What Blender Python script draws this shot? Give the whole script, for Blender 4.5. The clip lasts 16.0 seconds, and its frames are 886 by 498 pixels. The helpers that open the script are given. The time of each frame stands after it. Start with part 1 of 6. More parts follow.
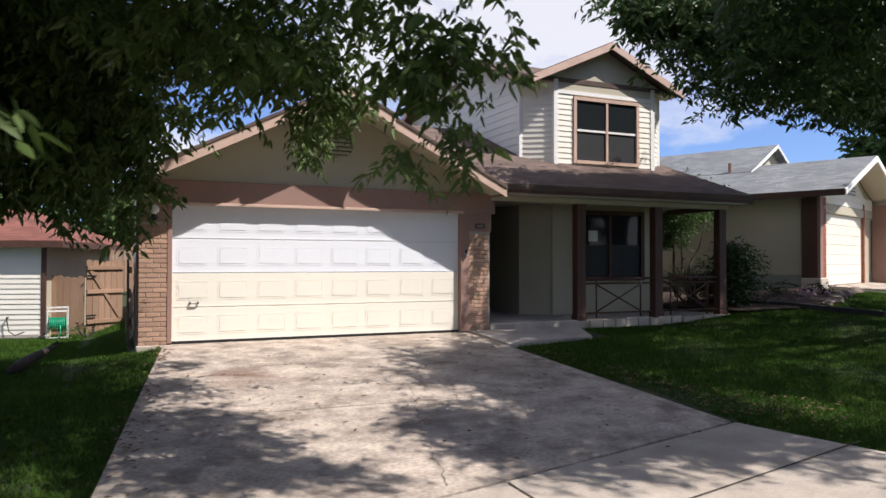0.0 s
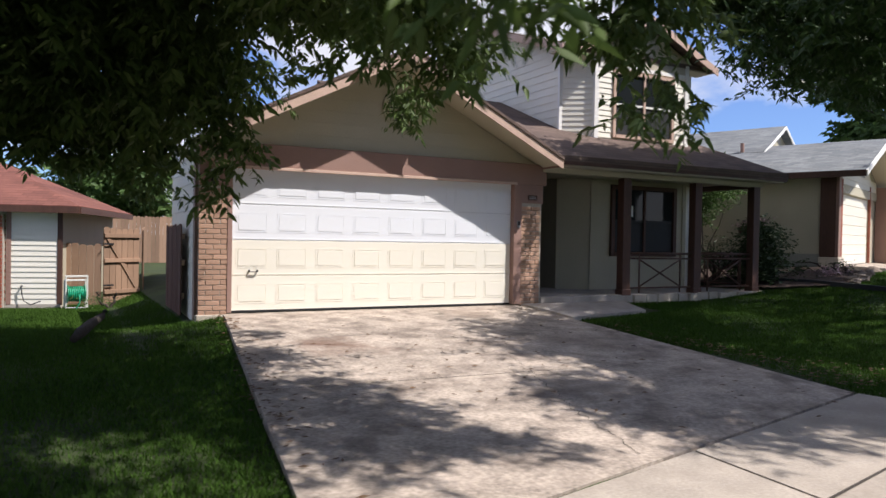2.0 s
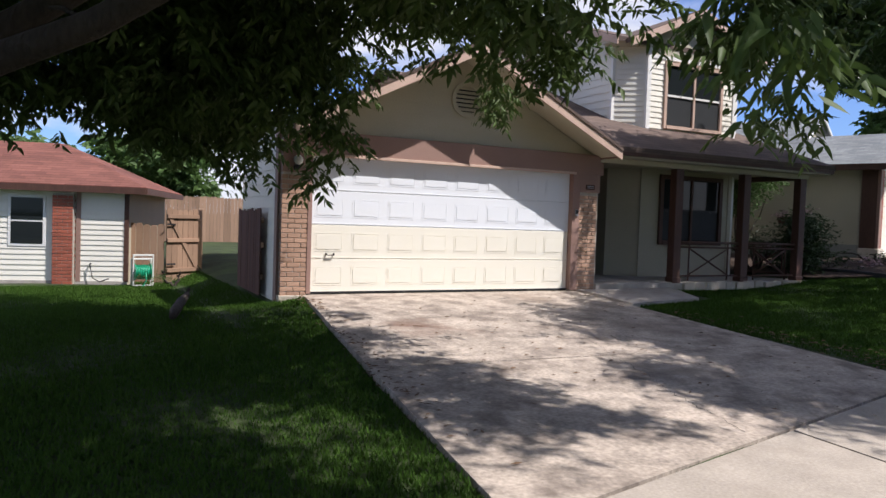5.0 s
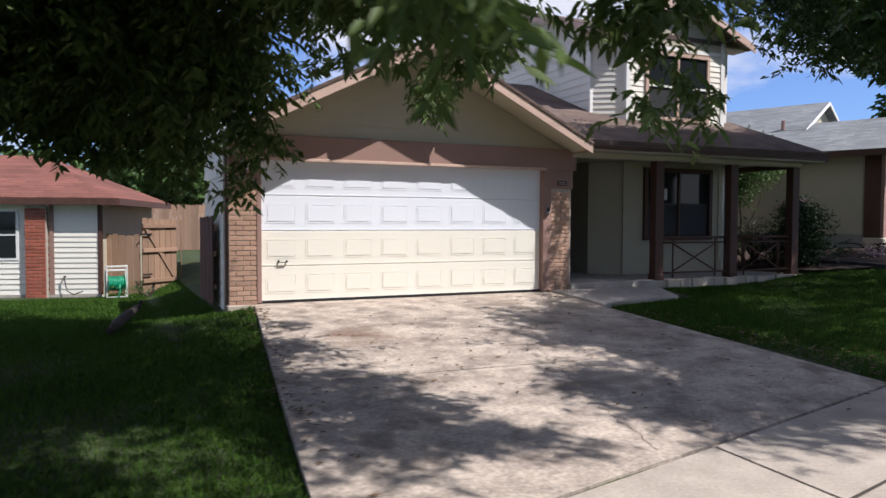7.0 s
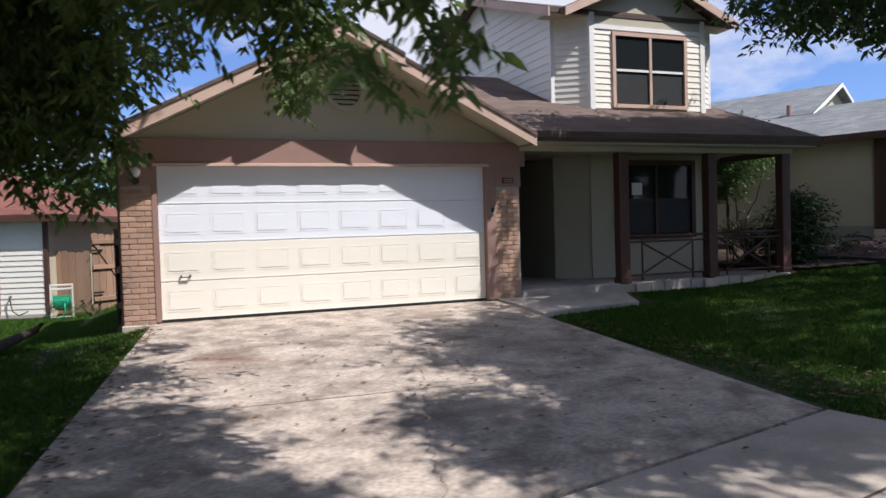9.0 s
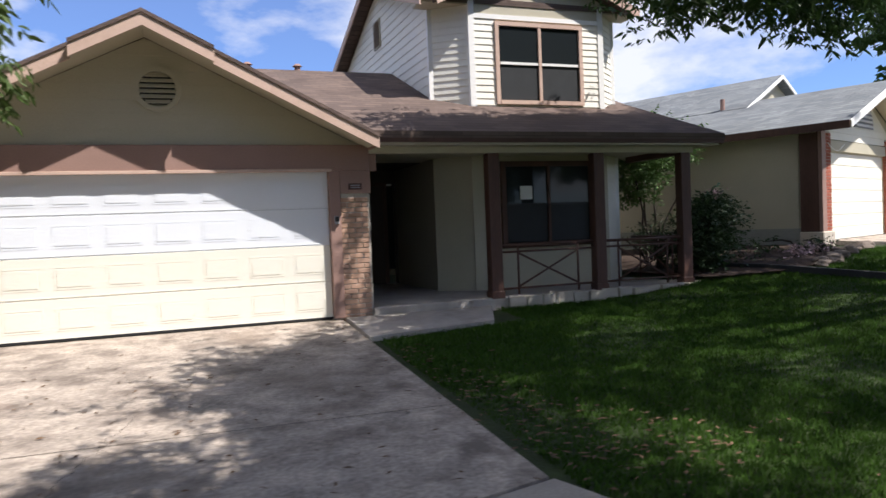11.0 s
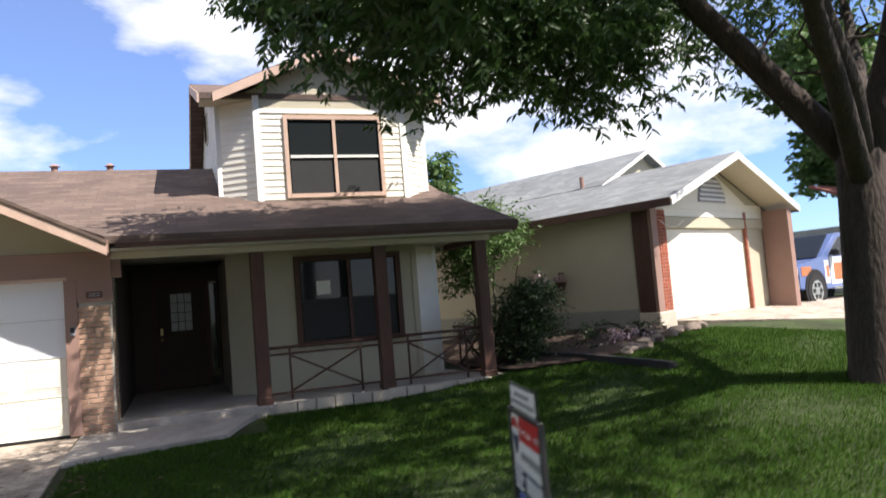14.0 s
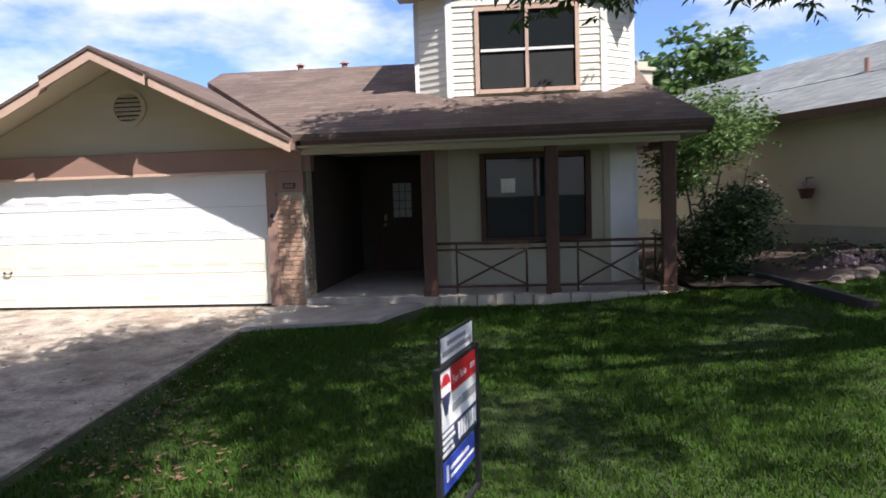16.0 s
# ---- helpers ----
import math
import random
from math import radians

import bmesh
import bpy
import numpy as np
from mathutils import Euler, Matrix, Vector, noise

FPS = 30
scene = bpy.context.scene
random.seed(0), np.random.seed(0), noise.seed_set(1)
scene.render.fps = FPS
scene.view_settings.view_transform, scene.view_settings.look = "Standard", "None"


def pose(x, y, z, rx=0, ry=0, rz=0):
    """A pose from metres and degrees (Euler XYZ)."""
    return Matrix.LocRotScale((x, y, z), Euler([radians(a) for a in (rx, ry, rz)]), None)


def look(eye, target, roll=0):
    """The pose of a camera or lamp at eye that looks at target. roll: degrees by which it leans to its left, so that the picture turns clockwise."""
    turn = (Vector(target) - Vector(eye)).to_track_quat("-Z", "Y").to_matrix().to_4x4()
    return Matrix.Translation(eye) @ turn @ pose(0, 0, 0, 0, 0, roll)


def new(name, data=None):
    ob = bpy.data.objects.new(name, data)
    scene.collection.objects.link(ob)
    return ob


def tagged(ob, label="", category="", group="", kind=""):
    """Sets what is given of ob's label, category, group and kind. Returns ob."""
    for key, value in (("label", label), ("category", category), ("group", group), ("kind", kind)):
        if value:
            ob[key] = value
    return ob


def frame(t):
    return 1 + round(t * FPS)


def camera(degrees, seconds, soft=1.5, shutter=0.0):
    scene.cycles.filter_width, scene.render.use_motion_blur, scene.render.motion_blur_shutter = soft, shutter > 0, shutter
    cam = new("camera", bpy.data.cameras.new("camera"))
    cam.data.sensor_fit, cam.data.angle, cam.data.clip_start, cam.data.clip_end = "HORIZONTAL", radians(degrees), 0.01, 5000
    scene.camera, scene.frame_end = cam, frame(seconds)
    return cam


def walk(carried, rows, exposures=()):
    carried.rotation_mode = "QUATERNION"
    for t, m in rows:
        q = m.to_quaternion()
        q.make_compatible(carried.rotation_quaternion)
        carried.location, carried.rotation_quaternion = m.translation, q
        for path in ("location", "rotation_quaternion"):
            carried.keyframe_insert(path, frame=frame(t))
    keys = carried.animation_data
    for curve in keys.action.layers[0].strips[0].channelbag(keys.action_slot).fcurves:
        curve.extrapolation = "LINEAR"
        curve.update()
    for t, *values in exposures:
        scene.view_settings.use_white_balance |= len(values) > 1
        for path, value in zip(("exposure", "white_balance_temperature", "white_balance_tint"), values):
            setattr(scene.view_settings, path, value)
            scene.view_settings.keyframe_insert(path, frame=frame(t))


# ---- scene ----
cam = camera(63.0, 16.0, soft=1.5, shutter=0.5)
PATH = [
    (0, (-5.608, -11.855, 1.276), (-4.792, -10.03, 1.307), 0.1),
    (0.5, (-6.028, -11.642, 1.271), (-5.174, -9.834, 1.27), 0.1),
    (1, (-6.401, -11.353, 1.219), (-5.517, -9.559, 1.201), 0.3),
    (1.5, (-6.695, -11.081, 1.154), (-5.793, -9.296, 1.131), 0.6),
    (2, (-7.024, -10.888, 1.124), (-6.1, -9.114, 1.098), 1.0),
    (2.5, (-7.346, -10.721, 1.095), (-6.401, -8.958, 1.076), 1.4),
    (3, (-7.559, -10.617, 1.104), (-6.614, -8.854, 1.082), 1.6),
    (3.5, (-7.821, -10.62, 1.126), (-6.869, -8.861, 1.087), 1.9),
    (4, (-8.138, -10.726, 1.159), (-7.2, -8.96, 1.098), 2.1),
    (6.5, (-7.309, -10.968, 1.215), (-6.466, -9.156, 1.129), 0.8),
    (7, (-6.857, -10.955, 1.235), (-6.031, -9.136, 1.156), 0.2),
    (7.5, (-6.292, -10.911, 1.16), (-5.507, -9.073, 1.103), -0.4),
    (8, (-5.759, -10.834, 1.105), (-5.007, -8.981, 1.06), -0.8),
    (8.5, (-5.303, -10.678, 1.136), (-4.571, -8.818, 1.085), -1.2),
    (9, (-4.772, -10.628, 1.184), (-4.06, -8.759, 1.123), -1.7),
    (11.5, (-1.508, -10.393, 1.274), (-0.822, -8.515, 1.209), -2.6),
    (12, (-0.988, -10.481, 1.265), (-0.304, -8.604, 1.166), -3.2),
    (12.5, (-0.442, -10.519, 1.255), (0.249, -8.647, 1.122), -3.7),
    (13, (0.142, -10.685, 1.269), (0.84, -8.816, 1.139), -4.4),
    (13.5, (0.69, -10.98, 1.31), (1.404, -9.113, 1.257), -4.9),
    (14, (1.44, -11.171, 1.445), (2.137, -9.302, 1.583), -4.7),
    (14.5, (2.112, -11.503, 1.502), (2.649, -9.587, 1.695), -3.1),
    (15, (2.605, -11.559, 1.616), (2.893, -9.58, 1.627), -1.8),
    (15.5, (3.317, -11.455, 1.666), (3.311, -9.457, 1.577), -1.8),
    (16, (3.946, -11.266, 1.636), (3.741, -9.282, 1.495), -1.8),
]
walk(cam, [(t, look(eye, target, roll)) for t, eye, target, roll in PATH], exposures=[(0, 0.42, 6500, 15), (4, 0.38, 6350, 15), (9.2, 0.34, 6200, 15), (11.4, 0.6, 6400, 13), (12.4, 0.66, 6450, 13), (13.4, 0.9, 6650, 13), (14.0, 1.0, 6760, 13), (14.5, 0.78, 6720, 13), (15.0, 0.72, 6480, 13), (16, 0.82, 6450, 14)])

# ---- light ----
SUN_TO = Vector((0.94, -1.0, 1.9)).normalized()      # towards the sun
sun_data = bpy.data.lights.new("sun", "SUN")
sun_data.energy, sun_data.angle, sun_data.color = 5.0, radians(0.6), (1.0, 0.96, 0.90)
sun = new("sun", sun_data)
sun.matrix_world = look(SUN_TO * 60, (0, 0, 0))
world = bpy.data.worlds.new("sky")
scene.world = world
world.use_nodes = True
wn, wl = world.node_tree.nodes, world.node_tree.links
wn.clear()
w_out, w_bg, w_sky = wn.new("ShaderNodeOutputWorld"), wn.new("ShaderNodeBackground"), wn.new("ShaderNodeTexSky")
w_sky.sky_type, w_sky.sun_disc = "NISHITA", False
w_sky.sun_elevation, w_sky.sun_rotation = math.asin(SUN_TO.z), math.atan2(SUN_TO.x, SUN_TO.y)
w_sky.altitude, w_sky.dust_density, w_sky.ozone_density = 100, 0.15, 4.0
w_tc, w_map, w_noise, w_ramp, w_mix = wn.new("ShaderNodeTexCoord"), wn.new("ShaderNodeMapping"), wn.new("ShaderNodeTexNoise"), wn.new("ShaderNodeValToRGB"), wn.new("ShaderNodeMix")
w_map.inputs["Scale"].default_value = (1.0, 1.0, 2.4)
w_map.inputs["Location"].default_value = (0.35, 0.1, 0.0)
w_noise.inputs["Scale"].default_value, w_noise.inputs["Detail"].default_value, w_noise.inputs["Roughness"].default_value = 2.6, 7.0, 0.55
w_ramp.color_ramp.elements[0].position, w_ramp.color_ramp.elements[1].position = 0.45, 0.57
w_ramp.color_ramp.elements[0].color = (0.1, 0.1, 0.1, 1)
w_ramp.color_ramp.elements[1].color = (0.88, 0.88, 0.88, 1)
w_mix.data_type = "RGBA"
w_mix.inputs["B"].default_value = (17.0, 17.3, 17.9, 1)
wl.new(w_tc.outputs["Generated"], w_map.inputs["Vector"])
wl.new(w_map.outputs["Vector"], w_noise.inputs["Vector"])
wl.new(w_noise.outputs["Fac"], w_ramp.inputs["Fac"])
wl.new(w_ramp.outputs["Color"], w_mix.inputs["Factor"])
w_blue = wn.new("ShaderNodeMix")
w_blue.data_type, w_blue.blend_type = "RGBA", "MULTIPLY"
w_blue.inputs["Factor"].default_value, w_blue.inputs["B"].default_value = 1.0, (1.35, 1.9, 2.8, 1)
wl.new(w_sky.outputs["Color"], w_blue.inputs["A"])
wl.new(w_blue.outputs["Result"], w_mix.inputs["A"])
wl.new(w_mix.outputs["Result"], w_bg.inputs["Color"])
wl.new(w_bg.outputs["Background"], w_out.inputs["Surface"])
w_bg.inputs["Strength"].default_value = 0.041


# ---- materials ----
def material(name, color, rough=0.7, var=0.25, scale=6.0, fine=60.0, bump=0.15, bump_size=0.01, metal=0.0, spec=0.4, stain=None, stain_scale=0.8, stain_amount=0.5, island=0.0, per_object=0.0, stretch=(1, 1, 1), translucent=0.0):
    """A surface with coarse and fine variation, optional stains and a fine relief; lengths in metres."""
    m = bpy.data.materials.new(name)
    m.use_nodes = True
    n, l = m.node_tree.nodes, m.node_tree.links
    b = n["Principled BSDF"]
    b.inputs["Roughness"].default_value, b.inputs["Metallic"].default_value = rough, metal
    b.inputs["Specular IOR Level"].default_value = spec
    tc, mp = n.new("ShaderNodeTexCoord"), n.new("ShaderNodeMapping")
    mp.inputs["Scale"].default_value = stretch
    l.new(tc.outputs["Object"], mp.inputs["Vector"])
    big, small = n.new("ShaderNodeTexNoise"), n.new("ShaderNodeTexNoise")
    big.inputs["Scale"].default_value, big.inputs["Detail"].default_value = scale, 5
    small.inputs["Scale"].default_value, small.inputs["Detail"].default_value = fine, 4
    l.new(mp.outputs["Vector"], big.inputs["Vector"])
    l.new(mp.outputs["Vector"], small.inputs["Vector"])
    add = n.new("ShaderNodeMath")
    add.operation = "ADD"
    l.new(big.outputs["Fac"], add.inputs[0])
    l.new(small.outputs["Fac"], add.inputs[1])
    last = add.outputs[0]
    for amount, out in ((island, "Random Per Island"), (per_object, "Random")):
        if amount:
            src = n.new("ShaderNodeNewGeometry" if out == "Random Per Island" else "ShaderNodeObjectInfo")
            ma = n.new("ShaderNodeMath")
            ma.operation = "MULTIPLY_ADD"
            l.new(src.outputs[out], ma.inputs[0])
            ma.inputs[1].default_value = amount * 2
            l.new(last, ma.inputs[2])
            last = ma.outputs[0]
    rng = n.new("ShaderNodeMapRange")
    rng.inputs["From Min"].default_value, rng.inputs["From Max"].default_value = 0.6, 1.4 + 2 * (island + per_object)
    rng.inputs["To Min"].default_value, rng.inputs["To Max"].default_value = 1 - var, 1 + var
    l.new(last, rng.inputs["Value"])
    hsv = n.new("ShaderNodeHueSaturation")
    hsv.inputs["Color"].default_value = (*color, 1)
    l.new(rng.outputs["Result"], hsv.inputs["Value"])
    col = hsv.outputs["Color"]
    if stain:
        sn, sr, mx = n.new("ShaderNodeTexNoise"), n.new("ShaderNodeValToRGB"), n.new("ShaderNodeMix")
        sn.inputs["Scale"].default_value, sn.inputs["Detail"].default_value = stain_scale, 8
        sn.inputs["Roughness"].default_value = 0.65
        sr.color_ramp.elements[0].position, sr.color_ramp.elements[1].position = 0.47, 0.66
        sr.color_ramp.elements[1].color = (stain_amount,) * 3 + (1,)
        mx.data_type = "RGBA"
        l.new(tc.outputs["Object"], sn.inputs["Vector"])
        l.new(sn.outputs["Fac"], sr.inputs["Fac"])
        l.new(sr.outputs["Color"], mx.inputs["Factor"])
        l.new(col, mx.inputs["A"])
        mx.inputs["B"].default_value = (*stain, 1)
        col = mx.outputs["Result"]
    l.new(col, b.inputs["Base Color"])
    bp = n.new("ShaderNodeBump")
    bp.inputs["Strength"].default_value, bp.inputs["Distance"].default_value = bump, bump_size
    l.new(small.outputs["Fac"], bp.inputs["Height"])
    l.new(bp.outputs["Normal"], b.inputs["Normal"])
    if translucent:
        tr, ms = n.new("ShaderNodeBsdfTranslucent"), n.new("ShaderNodeMixShader")
        l.new(col, tr.inputs["Color"])
        ms.inputs["Fac"].default_value = translucent
        l.new(b.outputs["BSDF"], ms.inputs[1])
        l.new(tr.outputs["BSDF"], ms.inputs[2])
        l.new(ms.outputs["Shader"], n["Material Output"].inputs["Surface"])
    return m


def shingle_material(name, color, dark, tilt_axis):
    """Asphalt shingles: courses along the slope with staggered tabs, mineral grain and weathering."""
    m = material(name, color, rough=0.92, var=0.22, scale=1.3, fine=140, bump=0.3, spec=0.15, stain=dark, stain_scale=0.5, stain_amount=0.55)
    n, l = m.node_tree.nodes, m.node_tree.links
    b = n["Principled BSDF"]
    tc, sp, cb, br = n.new("ShaderNodeTexCoord"), n.new("ShaderNodeSeparateXYZ"), n.new("ShaderNodeCombineXYZ"), n.new("ShaderNodeTexBrick")
    l.new(tc.outputs["Object"], sp.inputs["Vector"])
    l.new(sp.outputs["X" if tilt_axis == "Y" else "Y"], cb.inputs["X"])
    l.new(sp.outputs["Z"], cb.inputs["Y"])
    l.new(cb.outputs["Vector"], br.inputs["Vector"])
    br.inputs["Scale"].default_value, br.inputs["Brick Width"].default_value, br.inputs["Row Height"].default_value = 1.0, 0.3, 0.062
    br.inputs["Mortar Size"].default_value, br.inputs["Mortar Smooth"].default_value = 0.004, 0.3
    br.inputs["Color1"].default_value, br.inputs["Color2"].default_value = (1.12, 1.1, 1.08, 1), (0.78, 0.78, 0.8, 1)
    br.inputs["Mortar"].default_value = (0.5, 0.5, 0.5, 1)
    mx = n.new("ShaderNodeMix")
    mx.data_type, mx.blend_type = "RGBA", "MULTIPLY"
    mx.inputs["Factor"].default_value = 1.0
    old = b.inputs["Base Color"].links[0].from_socket
    l.new(old, mx.inputs["A"])
    l.new(br.outputs["Color"], mx.inputs["B"])
    l.new(mx.outputs["Result"], b.inputs["Base Color"])
    return m


def glass_material(name, color, rough=0.05):
    m = bpy.data.materials.new(name)
    m.use_nodes = True
    b = m.node_tree.nodes["Principled BSDF"]
    b.inputs["Base Color"].default_value = (*color, 1)
    b.inputs["Roughness"].default_value = rough
    b.inputs["Specular IOR Level"].default_value = 0.28
    nz, bp, tc = m.node_tree.nodes.new("ShaderNodeTexNoise"), m.node_tree.nodes.new("ShaderNodeBump"), m.node_tree.nodes.new("ShaderNodeTexCoord")
    nz.inputs["Scale"].default_value = 1.5
    bp.inputs["Strength"].default_value, bp.inputs["Distance"].default_value = 0.08, 0.02
    m.node_tree.links.new(tc.outputs["Object"], nz.inputs["Vector"])
    m.node_tree.links.new(nz.outputs["Fac"], bp.inputs["Height"])
    m.node_tree.links.new(bp.outputs["Normal"], b.inputs["Normal"])
    return m


M_CREAM = material("cream_siding_paint", (0.475, 0.435, 0.33), rough=0.6, var=0.08, scale=1.2, fine=45, bump=0.12, stain=(0.5, 0.45, 0.33), stain_amount=0.35)
M_WHITE = material("white_siding_paint", (0.80, 0.77, 0.68), rough=0.55, var=0.07, scale=1.5, fine=45, bump=0.1, per_object=0.1, stain=(0.66, 0.62, 0.52), stain_amount=0.3)
M_WHITE_TRIM = material("white_trim_paint", (0.80, 0.79, 0.76), rough=0.5, var=0.05, bump=0.05)
M_BROWN = material("mauve_brown_trim_paint", (0.30, 0.185, 0.15), rough=0.6, var=0.12, scale=2, fine=50, bump=0.12)
M_PINK = material("weathered_pinkish_fascia_paint", (0.56, 0.40, 0.32), rough=0.65, var=0.12, scale=3, fine=60, stain=(0.4, 0.27, 0.21), stain_scale=2)
M_DARKBROWN = material("dark_stained_wood", (0.085, 0.04, 0.028), rough=0.6, var=0.3, scale=4, fine=50, bump=0.2, stretch=(1, 1, 0.15))
M_ROOF = shingle_material("brown_shingles", (0.15, 0.112, 0.095), (0.09, 0.068, 0.06), "Y")
M_ROOF_SIDE = shingle_material("brown_shingles_side", (0.15, 0.112, 0.095), (0.09, 0.068, 0.06), "X")
M_ROOF_GREY = shingle_material("grey_shingles", (0.20, 0.215, 0.22), (0.14, 0.145, 0.15), "X")
M_ROOF_RED = shingle_material("red_brown_shingles", (0.20, 0.085, 0.065), (0.12, 0.055, 0.042), "Y")
M_BRICK = material("tan_red_brick", (0.40, 0.25, 0.175), rough=0.85, var=0.3, scale=8, fine=90, bump=0.4, per_object=0.5)
M_BRICK_RED = material("red_brick", (0.34, 0.10, 0.06), rough=0.85, var=0.3, scale=8, fine=90, bump=0.4, per_object=0.5)
M_MORTAR = material("mortar", (0.42, 0.38, 0.32), rough=0.95, var=0.15, fine=120, bump=0.3)
M_STONE = material("pale_limestone", (0.50, 0.44, 0.36), rough=0.9, var=0.25, scale=5, fine=70, bump=0.5, bump_size=0.02, per_object=0.35)
M_DOOR_WHITE = material("white_garage_door_paint", (0.76, 0.785, 0.82), rough=0.45, var=0.03, scale=1, bump=0.04)
M_DOOR_CREAM = material("cream_garage_door_paint", (0.80, 0.765, 0.66), rough=0.45, var=0.03, scale=1, bump=0.04)
M_CONCRETE = material("weathered_concrete", (0.40, 0.336, 0.276), rough=0.92, var=0.5, scale=3.4, fine=26, bump=0.5, bump_size=0.008, stain=(0.16, 0.127, 0.103), stain_scale=2.1, stain_amount=0.9)


def add_patch(m, centre, radius, color, amount):
    """An old blotch on a slab, ragged at its rim."""
    n, l = m.node_tree.nodes, m.node_tree.links
    b = n["Principled BSDF"]
    before = b.inputs["Base Color"].links[0].from_socket
    tc, vd, nz, ad, mr, mx = (n.new(k) for k in ("ShaderNodeTexCoord", "ShaderNodeVectorMath", "ShaderNodeTexNoise", "ShaderNodeMath", "ShaderNodeMapRange", "ShaderNodeMix"))
    vd.operation, ad.operation, mx.data_type = "DISTANCE", "MULTIPLY_ADD", "RGBA"
    vd.inputs[1].default_value = centre
    nz.inputs["Scale"].default_value, nz.inputs["Detail"].default_value = 3.2, 7
    l.new(tc.outputs["Object"], vd.inputs[0])
    l.new(tc.outputs["Object"], nz.inputs["Vector"])
    l.new(nz.outputs["Fac"], ad.inputs[0])
    ad.inputs[1].default_value = radius * 2.2
    l.new(vd.outputs["Value"], ad.inputs[2])
    mr.inputs["From Min"].default_value, mr.inputs["From Max"].default_value = radius * 1.35, radius * 2.15
    mr.inputs["To Min"].default_value, mr.inputs["To Max"].default_value = amount, 0.0
    l.new(ad.outputs[0], mr.inputs["Value"])
    l.new(mr.outputs["Result"], mx.inputs["Factor"])
    l.new(before, mx.inputs["A"])
    mx.inputs["B"].default_value = (*color, 1)
    l.new(mx.outputs["Result"], b.inputs["Base Color"])


add_patch(M_CONCRETE, (-4.15, -2.75, -0.15), 0.6, (0.17, 0.10, 0.07), 0.85)
add_patch(M_CONCRETE, (-0.9, -3.3, 0), 0.7, (0.20, 0.16, 0.13), 0.6)
add_patch(M_CONCRETE, (-2.5, -5.4, 0), 0.6, (0.23, 0.175, 0.13), 0.6)
add_patch(M_CONCRETE, (-1.3, -0.8, 0), 0.5, (0.23, 0.17, 0.125), 0.5)
M_WALKWAY = material("pale_pavement_concrete", (0.38, 0.33, 0.275), rough=0.92, var=0.25, scale=2.5, fine=45, bump=0.4, bump_size=0.006, stain=(0.28, 0.235, 0.19), stain_scale=1.2, stain_amount=0.6)
M_SLAB = material("porch_concrete", (0.42, 0.38, 0.34), rough=0.9, var=0.18, scale=3, fine=70, bump=0.3, stain=(0.25, 0.22, 0.2), stain_scale=1.6, stain_amount=0.6)
M_JOINT = material("dirt_in_joints", (0.06, 0.05, 0.04), rough=1.0)
M_SOIL = material("lawn_soil", (0.03, 0.042, 0.014), rough=1.0, var=0.35, scale=1.5, fine=40, bump=0.6, bump_size=0.03, stain=(0.055, 0.085, 0.022), stain_scale=1.3, stain_amount=0.9)
M_MULCH = material("dark_mulch", (0.055, 0.035, 0.025), rough=1.0, var=0.5, scale=8, fine=60, bump=0.8, bump_size=0.03)
M_GRASS = material("grass_blades", (0.05, 0.104, 0.015), rough=0.7, var=0.45, scale=0.7, fine=9, bump=0.0, spec=0.1, island=0.5, translucent=0.35)
M_LEAF = material("tree_leaves", (0.08, 0.125, 0.03), rough=0.58, var=0.4, scale=0.9, fine=7, bump=0.0, spec=0.35, island=0.5, translucent=0.3)
M_LEAF2 = material("shade_tree_leaves", (0.05, 0.098, 0.026), rough=0.45, var=0.35, scale=0.9, fine=7, bump=0.0, spec=0.45, island=0.5, translucent=0.35)
M_LEAF_BUSH = material("bush_leaves", (0.035, 0.065, 0.02), rough=0.55, var=0.4, scale=1.5, fine=9, bump=0.0, island=0.5, translucent=0.25)
M_LEAF_FAR = material("far_tree_leaves", (0.085, 0.15, 0.04), rough=0.6, var=0.4, scale=0.5, fine=4, bump=0.0, island=0.5, translucent=0.35)
M_BARK = material("grey_brown_bark", (0.05, 0.038, 0.03), rough=0.95, var=0.4, scale=5, fine=28, bump=0.9, bump_size=0.03, stretch=(1, 1, 0.3))
M_FENCE = material("weathered_fence_wood", (0.30, 0.19, 0.125), rough=0.9, var=0.35, scale=3, fine=40, bump=0.4, per_object=0.5, stretch=(1, 1, 0.12))
M_IRON = material("black_painted_metal", (0.02, 0.02, 0.022), rough=0.45, var=0.2, metal=0.0)
# Near-black brown deepens the shade of the recessed entry.
M_ENTRY = material("dark_brown_entry_recess", (0.07, 0.05, 0.04), rough=0.7, var=0.2, scale=2)
# Near-black for unlit rooms and shaded hollows; also colours the lead bars.
M_DARK = material("hollow_shade_and_lead_black", (0.012, 0.012, 0.013), rough=0.8, var=0.2)
M_GLASS = glass_material("dark_window_glass", (0.018, 0.022, 0.024))
M_SCREEN = material("dark_insect_screen", (0.022, 0.024, 0.026), rough=0.6, var=0.2, fine=200)
M_PAPER = material("white_paper", (0.8, 0.8, 0.78), rough=0.8, var=0.03)
M_SIGN_WHITE = material("white_sign_sheet", (0.80, 0.80, 0.80), rough=0.4, var=0.03, bump=0.0)
M_SIGN_RED = material("red_sign_ink", (0.55, 0.02, 0.03), rough=0.4, var=0.05, bump=0.0)
M_SIGN_BLUE = material("blue_sign_ink", (0.03, 0.06, 0.36), rough=0.4, var=0.05, bump=0.0)
M_SIGN_DARK = material("navy_sign_ink", (0.04, 0.045, 0.10), rough=0.4, var=0.05, bump=0.0)
M_SIGN_GREY = material("grey_sign_ink", (0.28, 0.28, 0.30), rough=0.5, var=0.05, bump=0.0)
